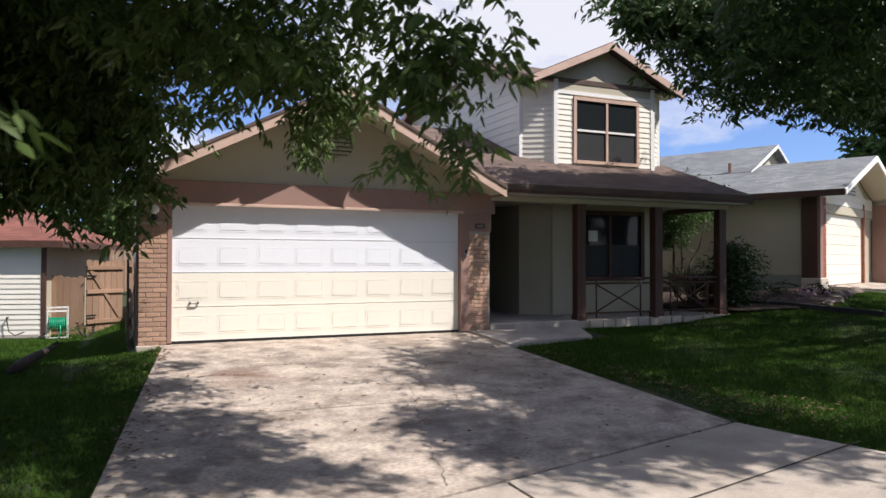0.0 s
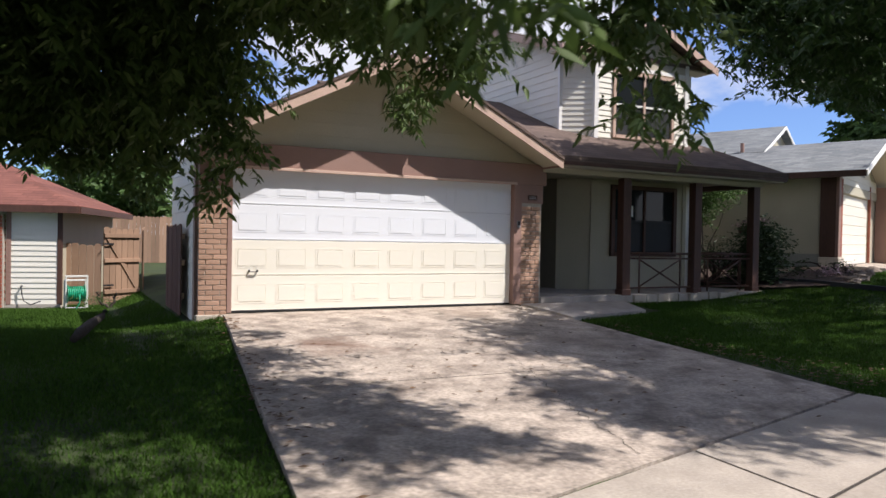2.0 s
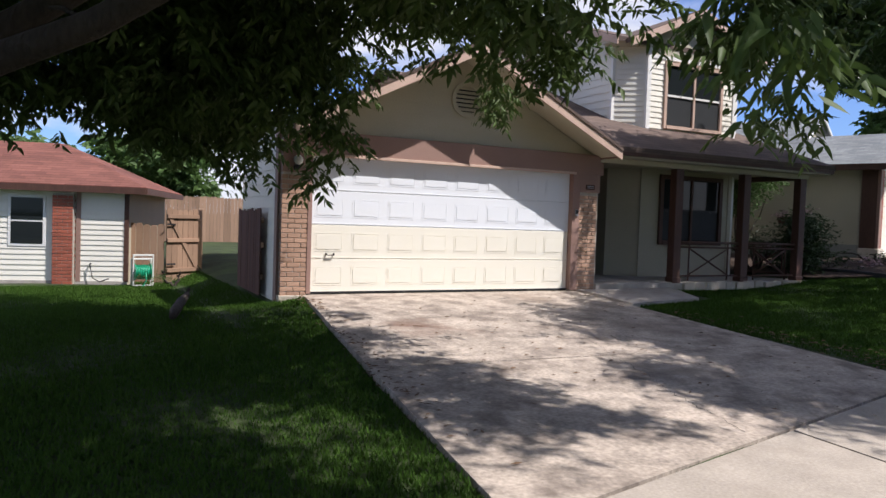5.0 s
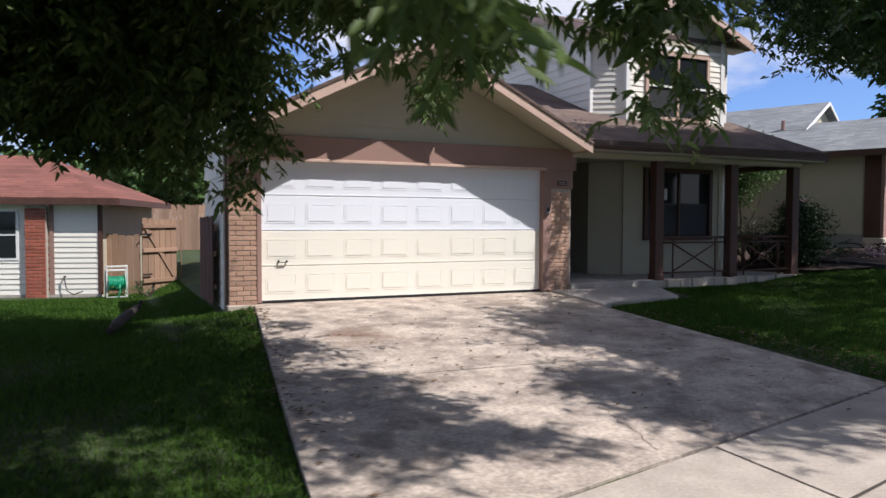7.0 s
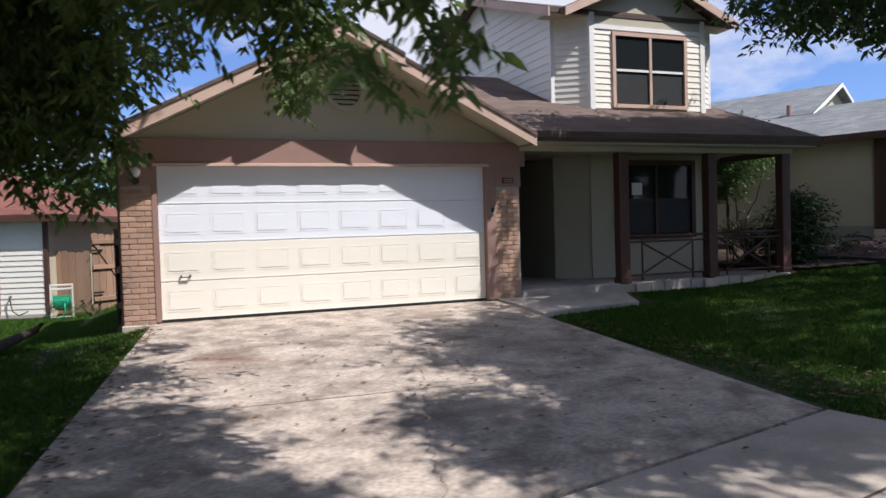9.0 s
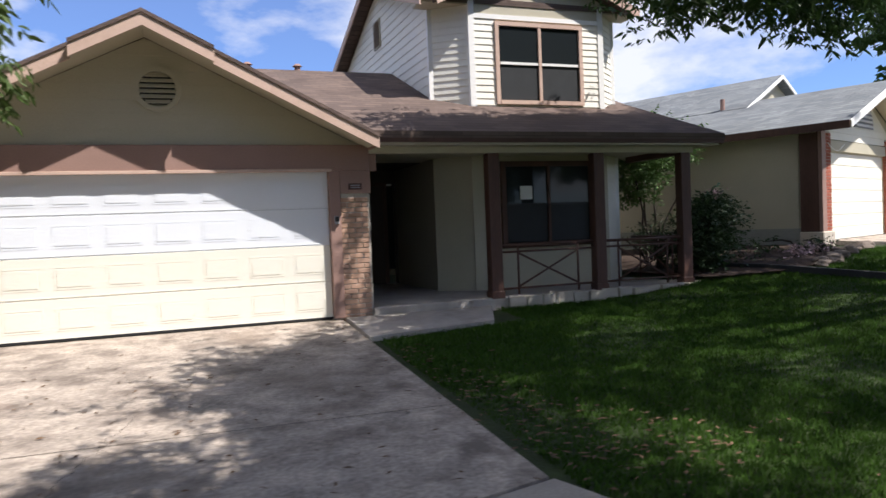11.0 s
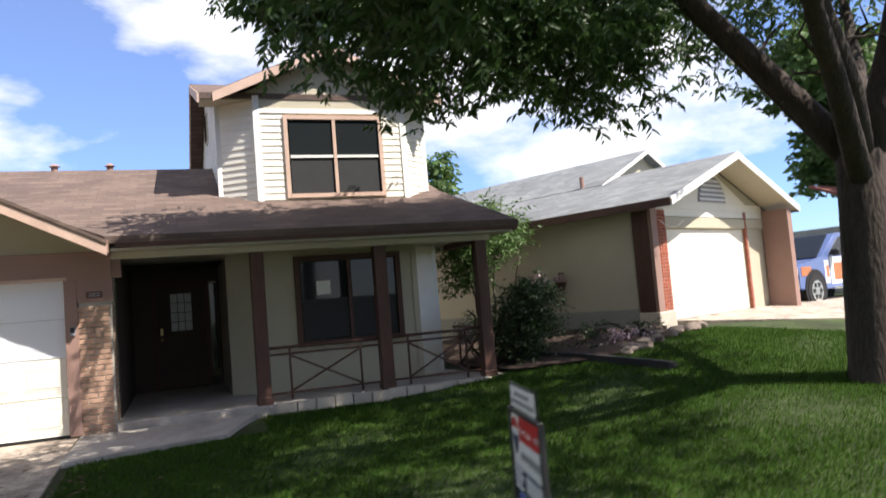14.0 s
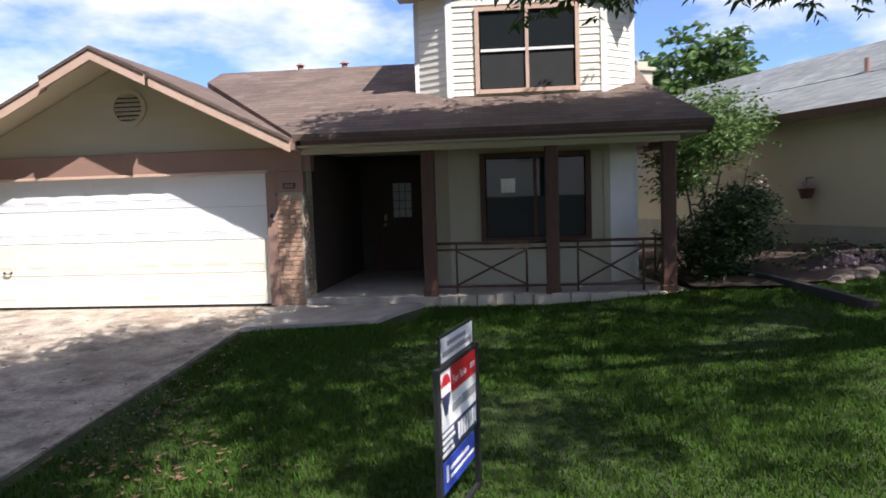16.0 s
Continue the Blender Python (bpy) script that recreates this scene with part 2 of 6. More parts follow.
M_GREEN_HOSE = material("green_rubber_hose", (0.01, 0.32, 0.17), rough=0.4, var=0.15)
M_PLASTIC = material("grey_white_plastic", (0.62, 0.62, 0.58), rough=0.45, var=0.08)
M_CARBLUE = material("blue_car_paint", (0.11, 0.16, 0.34), rough=0.22, var=0.05, bump=0.0, spec=0.7)
M_CARSILVER = material("silver_car_paint", (0.62, 0.64, 0.68), rough=0.25, var=0.1, scale=2, bump=0.0, spec=0.7)
M_CARORANGE = material("orange_brown_decal", (0.48, 0.17, 0.07), rough=0.3, var=0.4, scale=6, bump=0.0)
M_CARGLASS = glass_material("car_glass", (0.02, 0.025, 0.03), 0.03)
M_TYRE = material("black_rubber", (0.018, 0.018, 0.018), rough=0.8, var=0.2)
M_CHROME = material("bright_wheel_metal", (0.72, 0.72, 0.73), rough=0.25, var=0.05, metal=0.9, bump=0.0)
M_LAMP = material("clear_headlamp", (0.75, 0.76, 0.78), rough=0.15, var=0.05, bump=0.0)
M_BRASS = material("worn_brass", (0.55, 0.42, 0.2), rough=0.35, var=0.1, metal=0.9)
M_FLOWER = material("pale_pink_flowers", (0.5, 0.35, 0.36), rough=0.7, var=0.2, island=0.4)
# Maroon boards, darkened in colour for the shade beside the garage.
M_DARKFENCE = material("shaded_maroon_boards", (0.10, 0.045, 0.035), rough=0.8, var=0.3, scale=3, fine=40, per_object=0.4, stretch=(1, 1, 0.12))
M_ROCK = material("brown_garden_rock", (0.19, 0.15, 0.12), rough=0.9, var=0.35, scale=5, fine=60, bump=0.5, bump_size=0.02, per_object=0.5)
M_LITTER = material("dry_leaves", (0.13, 0.075, 0.04), rough=0.8, var=0.5, island=0.6)
M_TEAL = material("grey_blue_far_wall", (0.30, 0.30, 0.27), rough=0.8, var=0.15)


# ---- mesh helpers ----
def mesh_of(name, verts, faces, mat, smooth=False):
    me = bpy.data.meshes.new(name)
    me.from_pydata([tuple(v) for v in verts], [], [tuple(f) for f in faces])
    me.materials.append(mat)
    if smooth:
        me.shade_smooth()
    me.update()
    return me


def part(name, bm, mat, parent=None, label="", m=None, kind=""):
    """Links a bmesh, or a ready mesh, as one object under a thing or a part."""
    if isinstance(bm, bmesh.types.BMesh):
        bmesh.ops.recalc_face_normals(bm, faces=bm.faces)
        me = bpy.data.meshes.new(name)
        bm.to_mesh(me)
        bm.free()
        me.materials.append(mat)
    else:
        me = bm
    ob = new(name, me)
    ob.parent = parent
    if m is not None:
        ob.matrix_basis = m
    return tagged(ob, label=label, kind=kind)


def thing(name, label, category, group="", kind="", m=None):
    ob = new(name)
    ob.empty_display_size = 0.2
    if m is not None:
        ob.matrix_basis = m
    return tagged(ob, label, category, group, kind)


def add_box(bm, x0, x1, y0, y1, z0, z1, bevel=0.0):
    vs = [bm.verts.new((x, y, z)) for x in (x0, x1) for y in (y0, y1) for z in (z0, z1)]
    fs = [bm.faces.new([vs[i] for i in q]) for q in ((0, 1, 3, 2), (4, 6, 7, 5), (0, 4, 5, 1), (2, 3, 7, 6), (0, 2, 6, 4), (1, 5, 7, 3))]
    if bevel:
        es = list({e for f in fs for e in f.edges})
        bmesh.ops.bevel(bm, geom=es, offset=bevel, segments=1, affect="EDGES")
    return vs


def box(x0, x1, y0, y1, z0, z1, bevel=0.0):
    bm = bmesh.new()
    add_box(bm, x0, x1, y0, y1, z0, z1, bevel)
    return bm


def prism(pts, thick, axis):
    """A polygon given by 3D points, thickened along the vector axis."""
    bm = bmesh.new()
    a = [bm.verts.new(p) for p in pts]
    b = [bm.verts.new(Vector(p) + Vector(axis) * thick) for p in pts]
    bm.faces.new(a)
    bm.faces.new(b[::-1])
    for i in range(len(a)):
        j = (i + 1) % len(a)
        bm.faces.new((a[i], b[i], b[j], a[j]))
    return bm


def tube(pts, radii, sides=8, name="tube", mat=None):
    """A tapered tube through points."""
    verts, faces = [], []
    pts = [Vector(p) for p in pts]
    up = Vector((0.3, 0.9, 0.2))
    for i, p in enumerate(pts):
        d = (pts[min(i + 1, len(pts) - 1)] - pts[max(i - 1, 0)]).normalized()
        s = d.cross(up).normalized()
        t = s.cross(d)
        for k in range(sides):
            a = 2 * math.pi * k / sides
            verts.append(p + (s * math.cos(a) + t * math.sin(a)) * radii[i])
    for i in range(len(pts) - 1):
        for k in range(sides):
            k2 = (k + 1) % sides
            faces.append((i * sides + k, i * sides + k2, (i + 1) * sides + k2, (i + 1) * sides + k))
    faces.append(tuple(range(sides))[::-1])
    faces.append(tuple((len(pts) - 1) * sides + k for k in range(sides)))
    return mesh_of(name, verts, faces, mat, smooth=True)


def cyl(bm, c, r, h, axis="Z", sides=16, r2=None):
    m = Matrix.Translation(c)
    if axis == "X":
        m = m @ Matrix.Rotation(math.pi / 2, 4, "Y")
    if axis == "Y":
        m = m @ Matrix.Rotation(math.pi / 2, 4, "X")
    bmesh.ops.create_cone(bm, cap_ends=True, segments=sides, radius1=r, radius2=r if r2 is None else r2, depth=h, matrix=m)


def join_meshes(name, meshes, mat):
    bm = bmesh.new()
    for me in meshes:
        bm.from_mesh(me)
    out = bpy.data.meshes.new(name)
    bm.to_mesh(out)
    bm.free()
    out.materials.append(mat)
    return out


def leaf_cloud(name, rng, centres, sizes, leaf, per, mat, droop=0.6, spread=0.16, wide=0.3, slim=False):
    """Many compound sprays of folded leaves round the given twig places. One mesh."""
    n = len(centres)
    # each twig: a drooping axis with 'per' leaflets along it
    ang = rng.uniform(0, 2 * np.pi, n)
    dirs = np.stack([np.cos(ang), np.sin(ang), rng.normal(-droop, 0.35, n)], 1)
    dirs /= np.linalg.norm(dirs, axis=1)[:, None]
    s = (np.arange(per) + 0.5) / per
    pos = centres[:, None, :] + dirs[:, None, :] * (s[None, :, None] * spread * 2.2 * sizes[:, None, None])
    pos = pos + rng.normal(0, 0.012, pos.shape)
    side = np.cross(dirs, np.array([0, 0, 1.0]))
    side /= np.linalg.norm(side, axis=1)[:, None] + 1e-6
    sign = np.where(np.arange(per) % 2 == 0, 1.0, -1.0)
    ld = dirs[:, None, :] * 0.55 + side[:, None, :] * sign[None, :, None] * 0.8 + np.array([0, 0, -droop * 0.7]) + rng.normal(0, 0.3, pos.shape)
    ld /= np.linalg.norm(ld, axis=2)[..., None]
    pos, ld = pos.reshape(-1, 3), ld.reshape(-1, 3)
    k = len(pos)
    ln = leaf * rng.uniform(0.65, 1.25, k) * np.repeat(sizes, per)
    w = np.cross(ld, rng.normal(0, 1, (k, 3)))
    w /= np.linalg.norm(w, axis=1)[:, None] + 1e-6
    nrm = np.cross(ld, w)
    half = (ln * wide * 0.5)[:, None]
    tip = pos + ld * ln[:, None] + np.array([0, 0, -0.15]) * ln[:, None]
    mid = pos + ld * (ln * 0.45)[:, None]
    a = mid + w * half + nrm * half * 0.4
    b = mid - w * half + nrm * half * 0.4
    me = bpy.data.meshes.new(name)
    if slim:
        # lance-shaped blades, folded along the midrib
        q1, q2 = pos + ld * (ln * 0.3)[:, None], pos + ld * (ln * 0.68)[:, None] + np.array([0, 0, -0.05]) * ln[:, None]
        f1, f2 = w * half + nrm * half * 0.4, w * half * 0.72 + nrm * half * 0.3
        g1, g2 = -w * half + nrm * half * 0.4, -w * half * 0.72 + nrm * half * 0.3
        verts = np.stack([pos, q1 + f1, q2 + f2, tip, q2 + g2, q1 + g1], 1).reshape(-1, 3)
        me.vertices.add(6 * k)
        me.vertices.foreach_set("co", verts.astype(np.float32).ravel())
        me.loops.add(8 * k)
        idx = (np.arange(k)[:, None] * 6 + np.array([[0, 1, 2, 3, 0, 3, 4, 5]])).ravel()
        me.loops.foreach_set("vertex_index", idx.astype(np.int32))
        me.polygons.add(2 * k)
        me.polygons.foreach_set("loop_start", (np.arange(2 * k) * 4).astype(np.int32))
        me.polygons.foreach_set("loop_total", np.full(2 * k, 4, np.int32))
        me.materials.append(mat)
        me.update(calc_edges=True)
        me.validate()
        return me
    verts = np.stack([pos, a, tip, b], 1).reshape(-1, 3)
    me.vertices.add(4 * k)
    me.vertices.foreach_set("co", verts.astype(np.float32).ravel())
    me.loops.add(6 * k)
    base = np.arange(k)[:, None] * 4
    idx = (base + np.array([[0, 1, 2, 0, 2, 3]])).ravel()
    me.loops.foreach_set("vertex_index", idx.astype(np.int32))
    me.polygons.add(2 * k)
    me.polygons.foreach_set("loop_start", (np.arange(2 * k) * 3).astype(np.int32))
    me.polygons.foreach_set("loop_total", np.full(2 * k, 3, np.int32))
    me.materials.append(mat)
    me.update(calc_edges=True)
    me.validate()
    return me


def blob_points(rng, blobs):
    """Twig places scattered through uneven ellipsoids (x, y, z, rx, ry, rz, count)."""
    out = []
    for x, y, z, rx, ry, rz, c in blobs:
        m = max(3, c // 14)
        v = rng.normal(0, 1, (m, 3))
        v /= np.linalg.norm(v, axis=1)[:, None]
        v *= rng.uniform(0.15, 1, (m, 1)) ** 0.45
        hubs = v * np.array([rx, ry, rz])
        q = hubs[rng.integers(0, m, c)] + rng.normal(0, 1, (c, 3)) * np.minimum(np.array([rx, ry, rz]) * 0.3, np.array([0.3, 0.3, 0.2]))
        out.append(np.array([x, y, z]) + q)
    return np.concatenate(out)


# ---- ground ----
def base_height(x, y):
    """Height of the ground: the lot falls to the pavement and rises towards the next lot."""
    z = np.interp(y, [-60, -9.5, -6.6, -0.4, 30, 400], [-0.5, -0.47, -0.37, -0.03, 0.05, 0.5])
    left = np.clip((-5.0 - x) / 1.2, 0, 1) * np.interp(y, [-7, -1, 6, 30], [0.0, -0.2, -0.42, -0.45])
    right = np.clip((x - 4.0) / 6.3, 0, 1)
    right = right * right * (3 - 2 * right) * 0.58 * np.interp(y, [-13, -6, 0.5], [0.1, 0.7, 1.0])
    return z + left + right


def ground_mesh():
    xs = np.concatenate([np.linspace(-700, -22, 12), np.linspace(-20, 26, 116), np.linspace(28, 700, 12)])
    ys = np.concatenate([np.linspace(-300, -24, 8), np.linspace(-22, 22, 112), np.linspace(24, 900, 14)])
    gx, gy = np.meshgrid(xs, ys, indexing="ij")
    gz = base_height(gx, gy)
    rng = np.random.default_rng(2)
    near = (np.abs(gx) < 27) & (np.abs(gy) < 23)
    gz = gz + np.where(near, 0.022 * np.sin(gx * 1.7 + 1.3 * np.sin(gy)) * np.sin(gy * 1.3 + 2), 0) - 0.03
    nx, ny = len(xs), len(ys)
    verts = np.stack([gx, gy, gz], 2).reshape(-1, 3)
    faces = [(i * ny + j, (i + 1) * ny + j, (i + 1) * ny + j + 1, i * ny + j + 1) for i in range(nx - 1) for j in range(ny - 1)]
    return mesh_of("ground", verts.tolist(), faces, M_SOIL, smooth=True)


ground = tagged(new("ground", ground_mesh()), "green lawn soil sloping down to the pavement", "ground", kind="structure")


def slab(name, outline, thick=0.12, lift=0.012, parent=None, mat=M_CONCRETE, step=0.45, edge=0.012):
    """A concrete slab that follows the ground; outline in plan, convex quad (x, y) in order."""
    a, b, c, d = [Vector((*p, 0)) for p in outline]
    nu = max(2, int((b - a).length / step))
    nv = max(2, int((d - a).length / step))
    bm = bmesh.new()
    grid = []
    for i in range(nu + 1):
        row = []
        for j in range(nv + 1):
            u, v = i / nu, j / nv
            p = a.lerp(b, u).lerp(d.lerp(c, u), v)
            z = float(base_height(min(max(p.x, -4.9), 5.4), p.y)) + lift
            if i in (0, nu) or j in (0, nv):
                z -= edge * 0.4
            row.append(bm.verts.new((p.x, p.y, z)))
        grid.append(row)
    for i in range(nu):
        for j in range(nv):
            bm.faces.new((grid[i][j], grid[i + 1][j], grid[i + 1][j + 1], grid[i][j + 1]))
    ext = bmesh.ops.extrude_face_region(bm, geom=bm.faces[:])
    for g in ext["geom"]:
        if isinstance(g, bmesh.types.BMVert):
            g.co.z -= thick
    return part(name, bm, mat, parent)


driveway = thing("driveway", "weathered stained concrete driveway with dark joints", "driveway", kind="structure")
slab("slab", [(-4.98, -0.02), (-5.95, -7.75), (0.05, -6.35), (0.10, -0.02)], parent=driveway)
slab("slab", [(-5.96, -7.79), (-6.35, -10.1), (-2.92, -9.55), (-2.97, -7.10)], parent=driveway, mat=M_WALKWAY)
slab("slab", [(-2.94, -7.09), (-2.89, -9.55), (1.2, -9.4), (0.07, -6.39)], parent=driveway, mat=M_WALKWAY)


def crack(points, width, seed):
    """A jagged open crack across the slab."""
    rng = random.Random(seed)
    line = []
    for (xa, ya), (xb, yb) in zip(points[:-1], points[1:]):
        for k in range(9):
            u = k / 9
            line.append((xa + (xb - xa) * u + rng.uniform(-0.035, 0.035), ya + (yb - ya) * u))
    bm = bmesh.new()
    prev = None
    for x, y in line:
        w = width * rng.uniform(0.25, 1.2)
        z = float(base_height(x, y)) + 0.0165
        cur = (bm.verts.new((x - w, y, z)), bm.verts.new((x + w, y, z)))
        if prev:
            bm.faces.new((prev[0], prev[1], cur[1], cur[0]))
        prev = cur
    return part("crack", bm, M_JOINT, driveway, "dark jagged crack")


crack([(-2.5, -3.9), (-2.71, -4.66), (-2.9, -5.3), (-3.15, -5.98), (-3.26, -6.4), (-3.4, -7.1)], 0.0035, 5)
crack([(-2.71, -4.66), (-2.4, -4.95), (-2.05, -5.1)], 0.002, 6)



def straight_joint(p0, p1, width, label):
    """A straight tooled joint across the slab, filled with dirt."""
    bm = bmesh.new()
    prev = None
    for k in range(25):
        x, y = p0[0] + (p1[0] - p0[0]) * k / 24, p0[1] + (p1[1] - p0[1]) * k / 24
        z = float(base_height(min(max(x, -4.9), 5.4), y)) + 0.0165
        cur = (bm.verts.new((x, y - width, z)), bm.verts.new((x, y + width, z)))
        if prev:
            bm.faces.new((prev[0], cur[0], cur[1], prev[1]))
        prev = cur
    return part("joint", bm, M_JOINT, driveway, label)


straight_joint((-5.5, -4.5), (0.08, -4.68), 0.005, "shallow dirty joint")
straight_joint((-6.1, -8.82), (0.62, -7.33), 0.012, "dark joint along the pavement strip")

# ---- the house ----
house = thing("house", "two-storey cream house with brown shingle roofs and mauve trim", "house")


def siding(parent, p0, p1, z0, z1, expo, mat, lim=None, holes=(), depth=0.018, label=""):
    """Lap boards on a wall from p0 to p1 in plan (outside to the right of the way). lim(z): start and end along the wall; holes: (s0, s1, z0, z1)."""
    p0, p1 = Vector((*p0, 0)), Vector((*p1, 0))
    d = (p1 - p0).normalized()
    out = Vector((d.y, -d.x, 0))
    length = (p1 - p0).length
    rows = max(1, round((z1 - z0) / expo))
    e = (z1 - z0) / rows
    for r in range(rows):
        zb, zt = z0 + r * e, z0 + (r + 1) * e
        s0, s1 = lim(zb) if lim else (0, length)
        t0, t1 = lim(zt) if lim else (0, length)
        if s1 - s0 < 0.03:
            continue
        spans = [(s0, s1, t0, max(t1, t0 + 0.005))]
        for h0, h1, hz0, hz1 in holes:
            if zt <= hz0 + 0.02 or zb >= hz1 - 0.02:
                continue
            cut = []
            for a, b, c, f in spans:
                if h0 > a + 0.02:
                    cut.append((a, min(b, h0), c, min(f, h0)))
                if h1 < b - 0.02:
                    cut.append((max(a, h1), b, max(c, h1), f))
            spans = cut
        for a, b, c, f in spans:
            q = [p0 + d * a + out * depth, p0 + d * b + out * depth, p0 + d * f + out * 0.004, p0 + d * c + out * 0.004]
            front = [q[0] + Vector((0, 0, zb)), q[1] + Vector((0, 0, zb)), q[2] + Vector((0, 0, zt)), q[3] + Vector((0, 0, zt))]
            back = [p0 + d * a + Vector((0, 0, zb)), p0 + d * b + Vector((0, 0, zb)), p0 + d * f + Vector((0, 0, zt)), p0 + d * c + Vector((0, 0, zt))]
            me = mesh_of("board", front + back, [(0, 1, 2, 3), (4, 5, 1, 0), (5, 6, 2, 1), (7, 4, 0, 3), (3, 2, 6, 7), (7, 6, 5, 4)], mat)
            part("board", me, mat, parent)


def brick_mesh(name, lx, ly, lz, mat):
    bm = box(0, lx, 0, ly, 0, lz, bevel=0.004)
    bmesh.ops.recalc_face_normals(bm, faces=bm.faces)
    me = bpy.data.meshes.new(name)
    bm.to_mesh(me)
    bm.free()
    me.materials.append(mat)
    return me


def brick_pier(parent, name, x0, x1, y0, y1, z0, z1, mat, m=None, label=""):
    """A brick-faced pier: a mortar core with courses of bricks on the front and the two sides."""
    rng = random.Random(7)
    core = part(name, box(x0 + 0.012, x1 - 0.012, y0 + 0.012, y1, z0, z1), M_MORTAR, parent, label, m)
    bl, bh, gap = 0.195, 0.062, 0.012
    full, half = brick_mesh("brick", bl, 0.09, bh, mat), brick_mesh("brick", 0.09, 0.09, bh, mat)
    rows = int((z1 - z0) / (bh + gap))
    for r in range(rows):
        z = z0 + r * (bh + gap)
        x = x0
        first = r % 2 == 1
        while x < x1 - 0.05:
            me = half if first else full
            w = 0.09 if first else bl
            first = False
            if x + w > x1 + 0.005:
                me, w = (half, 0.09) if x + 0.09 <= x1 + 0.01 else (None, 0.05)
            if me:
                part("brick", me, mat, core, m=pose(min(x, x1 - w), y0 + rng.uniform(-0.004, 0.004), z, 0, 0, rng.uniform(-0.4, 0.4)))
            x += w + gap
        for sx, turn in ((x0, 1), (x1, -1)):
            y = y0 + 0.1 + (0.1 if r % 2 else 0.0)
            while y < y1 - 0.1:
                part("brick", full, mat, core, m=pose(sx + (0.09 if turn > 0 else 0.0), y, z, 0, 0, 90) if turn > 0 else pose(sx, y, z, 0, 0, 90))
                y += bl + gap
    return core


GX = -2.36            # middle of the garage gable
DOOR_L, DOOR_R, DOOR_H = -4.88, 0.0, 2.13
WALL_L, WALL_R = -5.35, 0.60
# walls behind the cladding
part("wall", box(WALL_L + 0.02, DOOR_L - 0.02, 0.06, 0.2, -0.45, 2.5), M_CREAM, house)
part("wall", box(DOOR_R + 0.02, WALL_R - 0.02, 0.06, 0.2, -0.15, 2.5), M_CREAM, house)
part("wall", box(WALL_L, WALL_R, -0.05, 0.2, 2.5, 2.56), M_CREAM, house)
part("garage_side_wall", box(WALL_L, WALL_L + 0.14, 0.2, 2.7, -0.5, 2.6), M_CREAM, house)
part("garage_side_wall", box(WALL_R - 0.14, WALL_R, 0.2, 4.0, -0.1, 2.6), M_CREAM, house)
part("garage_inner_wall", box(WALL_L + 0.16, WALL_R - 0.16, 2.55, 2.65, -0.1, 2.5), M_DARK, house)
part("back_wall", box(-3.74, 6.18, 9.0, 9.15, -0.4, 2.6), M_CREAM, house)
siding(part("garage_west_siding", box(WALL_L - 0.01, WALL_L - 0.002, 0.2, 2.7, -0.3, 2.5), M_WHITE, house, "white lap siding"), (WALL_L - 0.01, 2.7), (WALL_L - 0.01, 0.2), -0.3, 2.5, 0.2, M_WHITE)
part("corner_board", box(WALL_L - 0.035, WALL_L + 0.0, 0.03, 0.2, -0.3, 2.5), M_BROWN, house)
# gable above the garage
gable = part("garage_gable", prism([(GX - 2.84, -0.03, 2.50), (GX + 2.84, -0.03, 2.50), (GX, -0.03, 3.92)], 0.12, (0, 1, 0)), M_CREAM, house)
siding(gable, (GX - 2.82, -0.04), (GX + 2.82, -0.04), 2.51, 3.88, 0.205, M_CREAM, lim=lambda z: (max(0, (z - 2.51) * 2.0), 5.64 - max(0, (z - 2.51) * 2.0)), depth=0.012)
# header and jambs round the garage door, proud of it
header = part("door_header", box(WALL_L, WALL_R, -0.12, 0.05, 2.13, 2.50, 0.006), M_BROWN, house, "mauve-brown board header")
part("drip_moulding", box(DOOR_L - 0.04, DOOR_R + 0.04, -0.145, -0.118, 2.115, 2.16, 0.004), M_PINK, header)
part("door_jamb", box(DOOR_R, DOOR_R + 0.16, -0.11, 0.1, 0.0, 2.13, 0.005), M_BROWN, house)
part("door_jamb", box(DOOR_L - 0.07, DOOR_L, -0.11, 0.1, 0.0, 2.13, 0.005), M_BROWN, house)
brick_pier(house, "brick_pier", WALL_L, DOOR_L - 0.07, -0.10, 0.30, -0.40, 1.85, M_BRICK, label="tan and red brick pier")
brick_pier(house, "brick_pier", DOOR_R + 0.16, WALL_R, -0.10, 0.40, -0.10, 1.80, M_BRICK, label="tan and red brick pier")
part("pier_cap_board", box(WALL_L, DOOR_L - 0.07, -0.11, 0.06, 1.85, 2.13), M_BROWN, house)
part("pier_cap_board", box(DOOR_R + 0.16, WALL_R + 0.01, -0.11, 0.06, 1.80, 2.13), M_BROWN, house)
part("pier_foot", box(WALL_L - 0.03, DOOR_L - 0.05, -0.14, 0.0, -0.5, -0.02, 0.01), M_STONE, house)


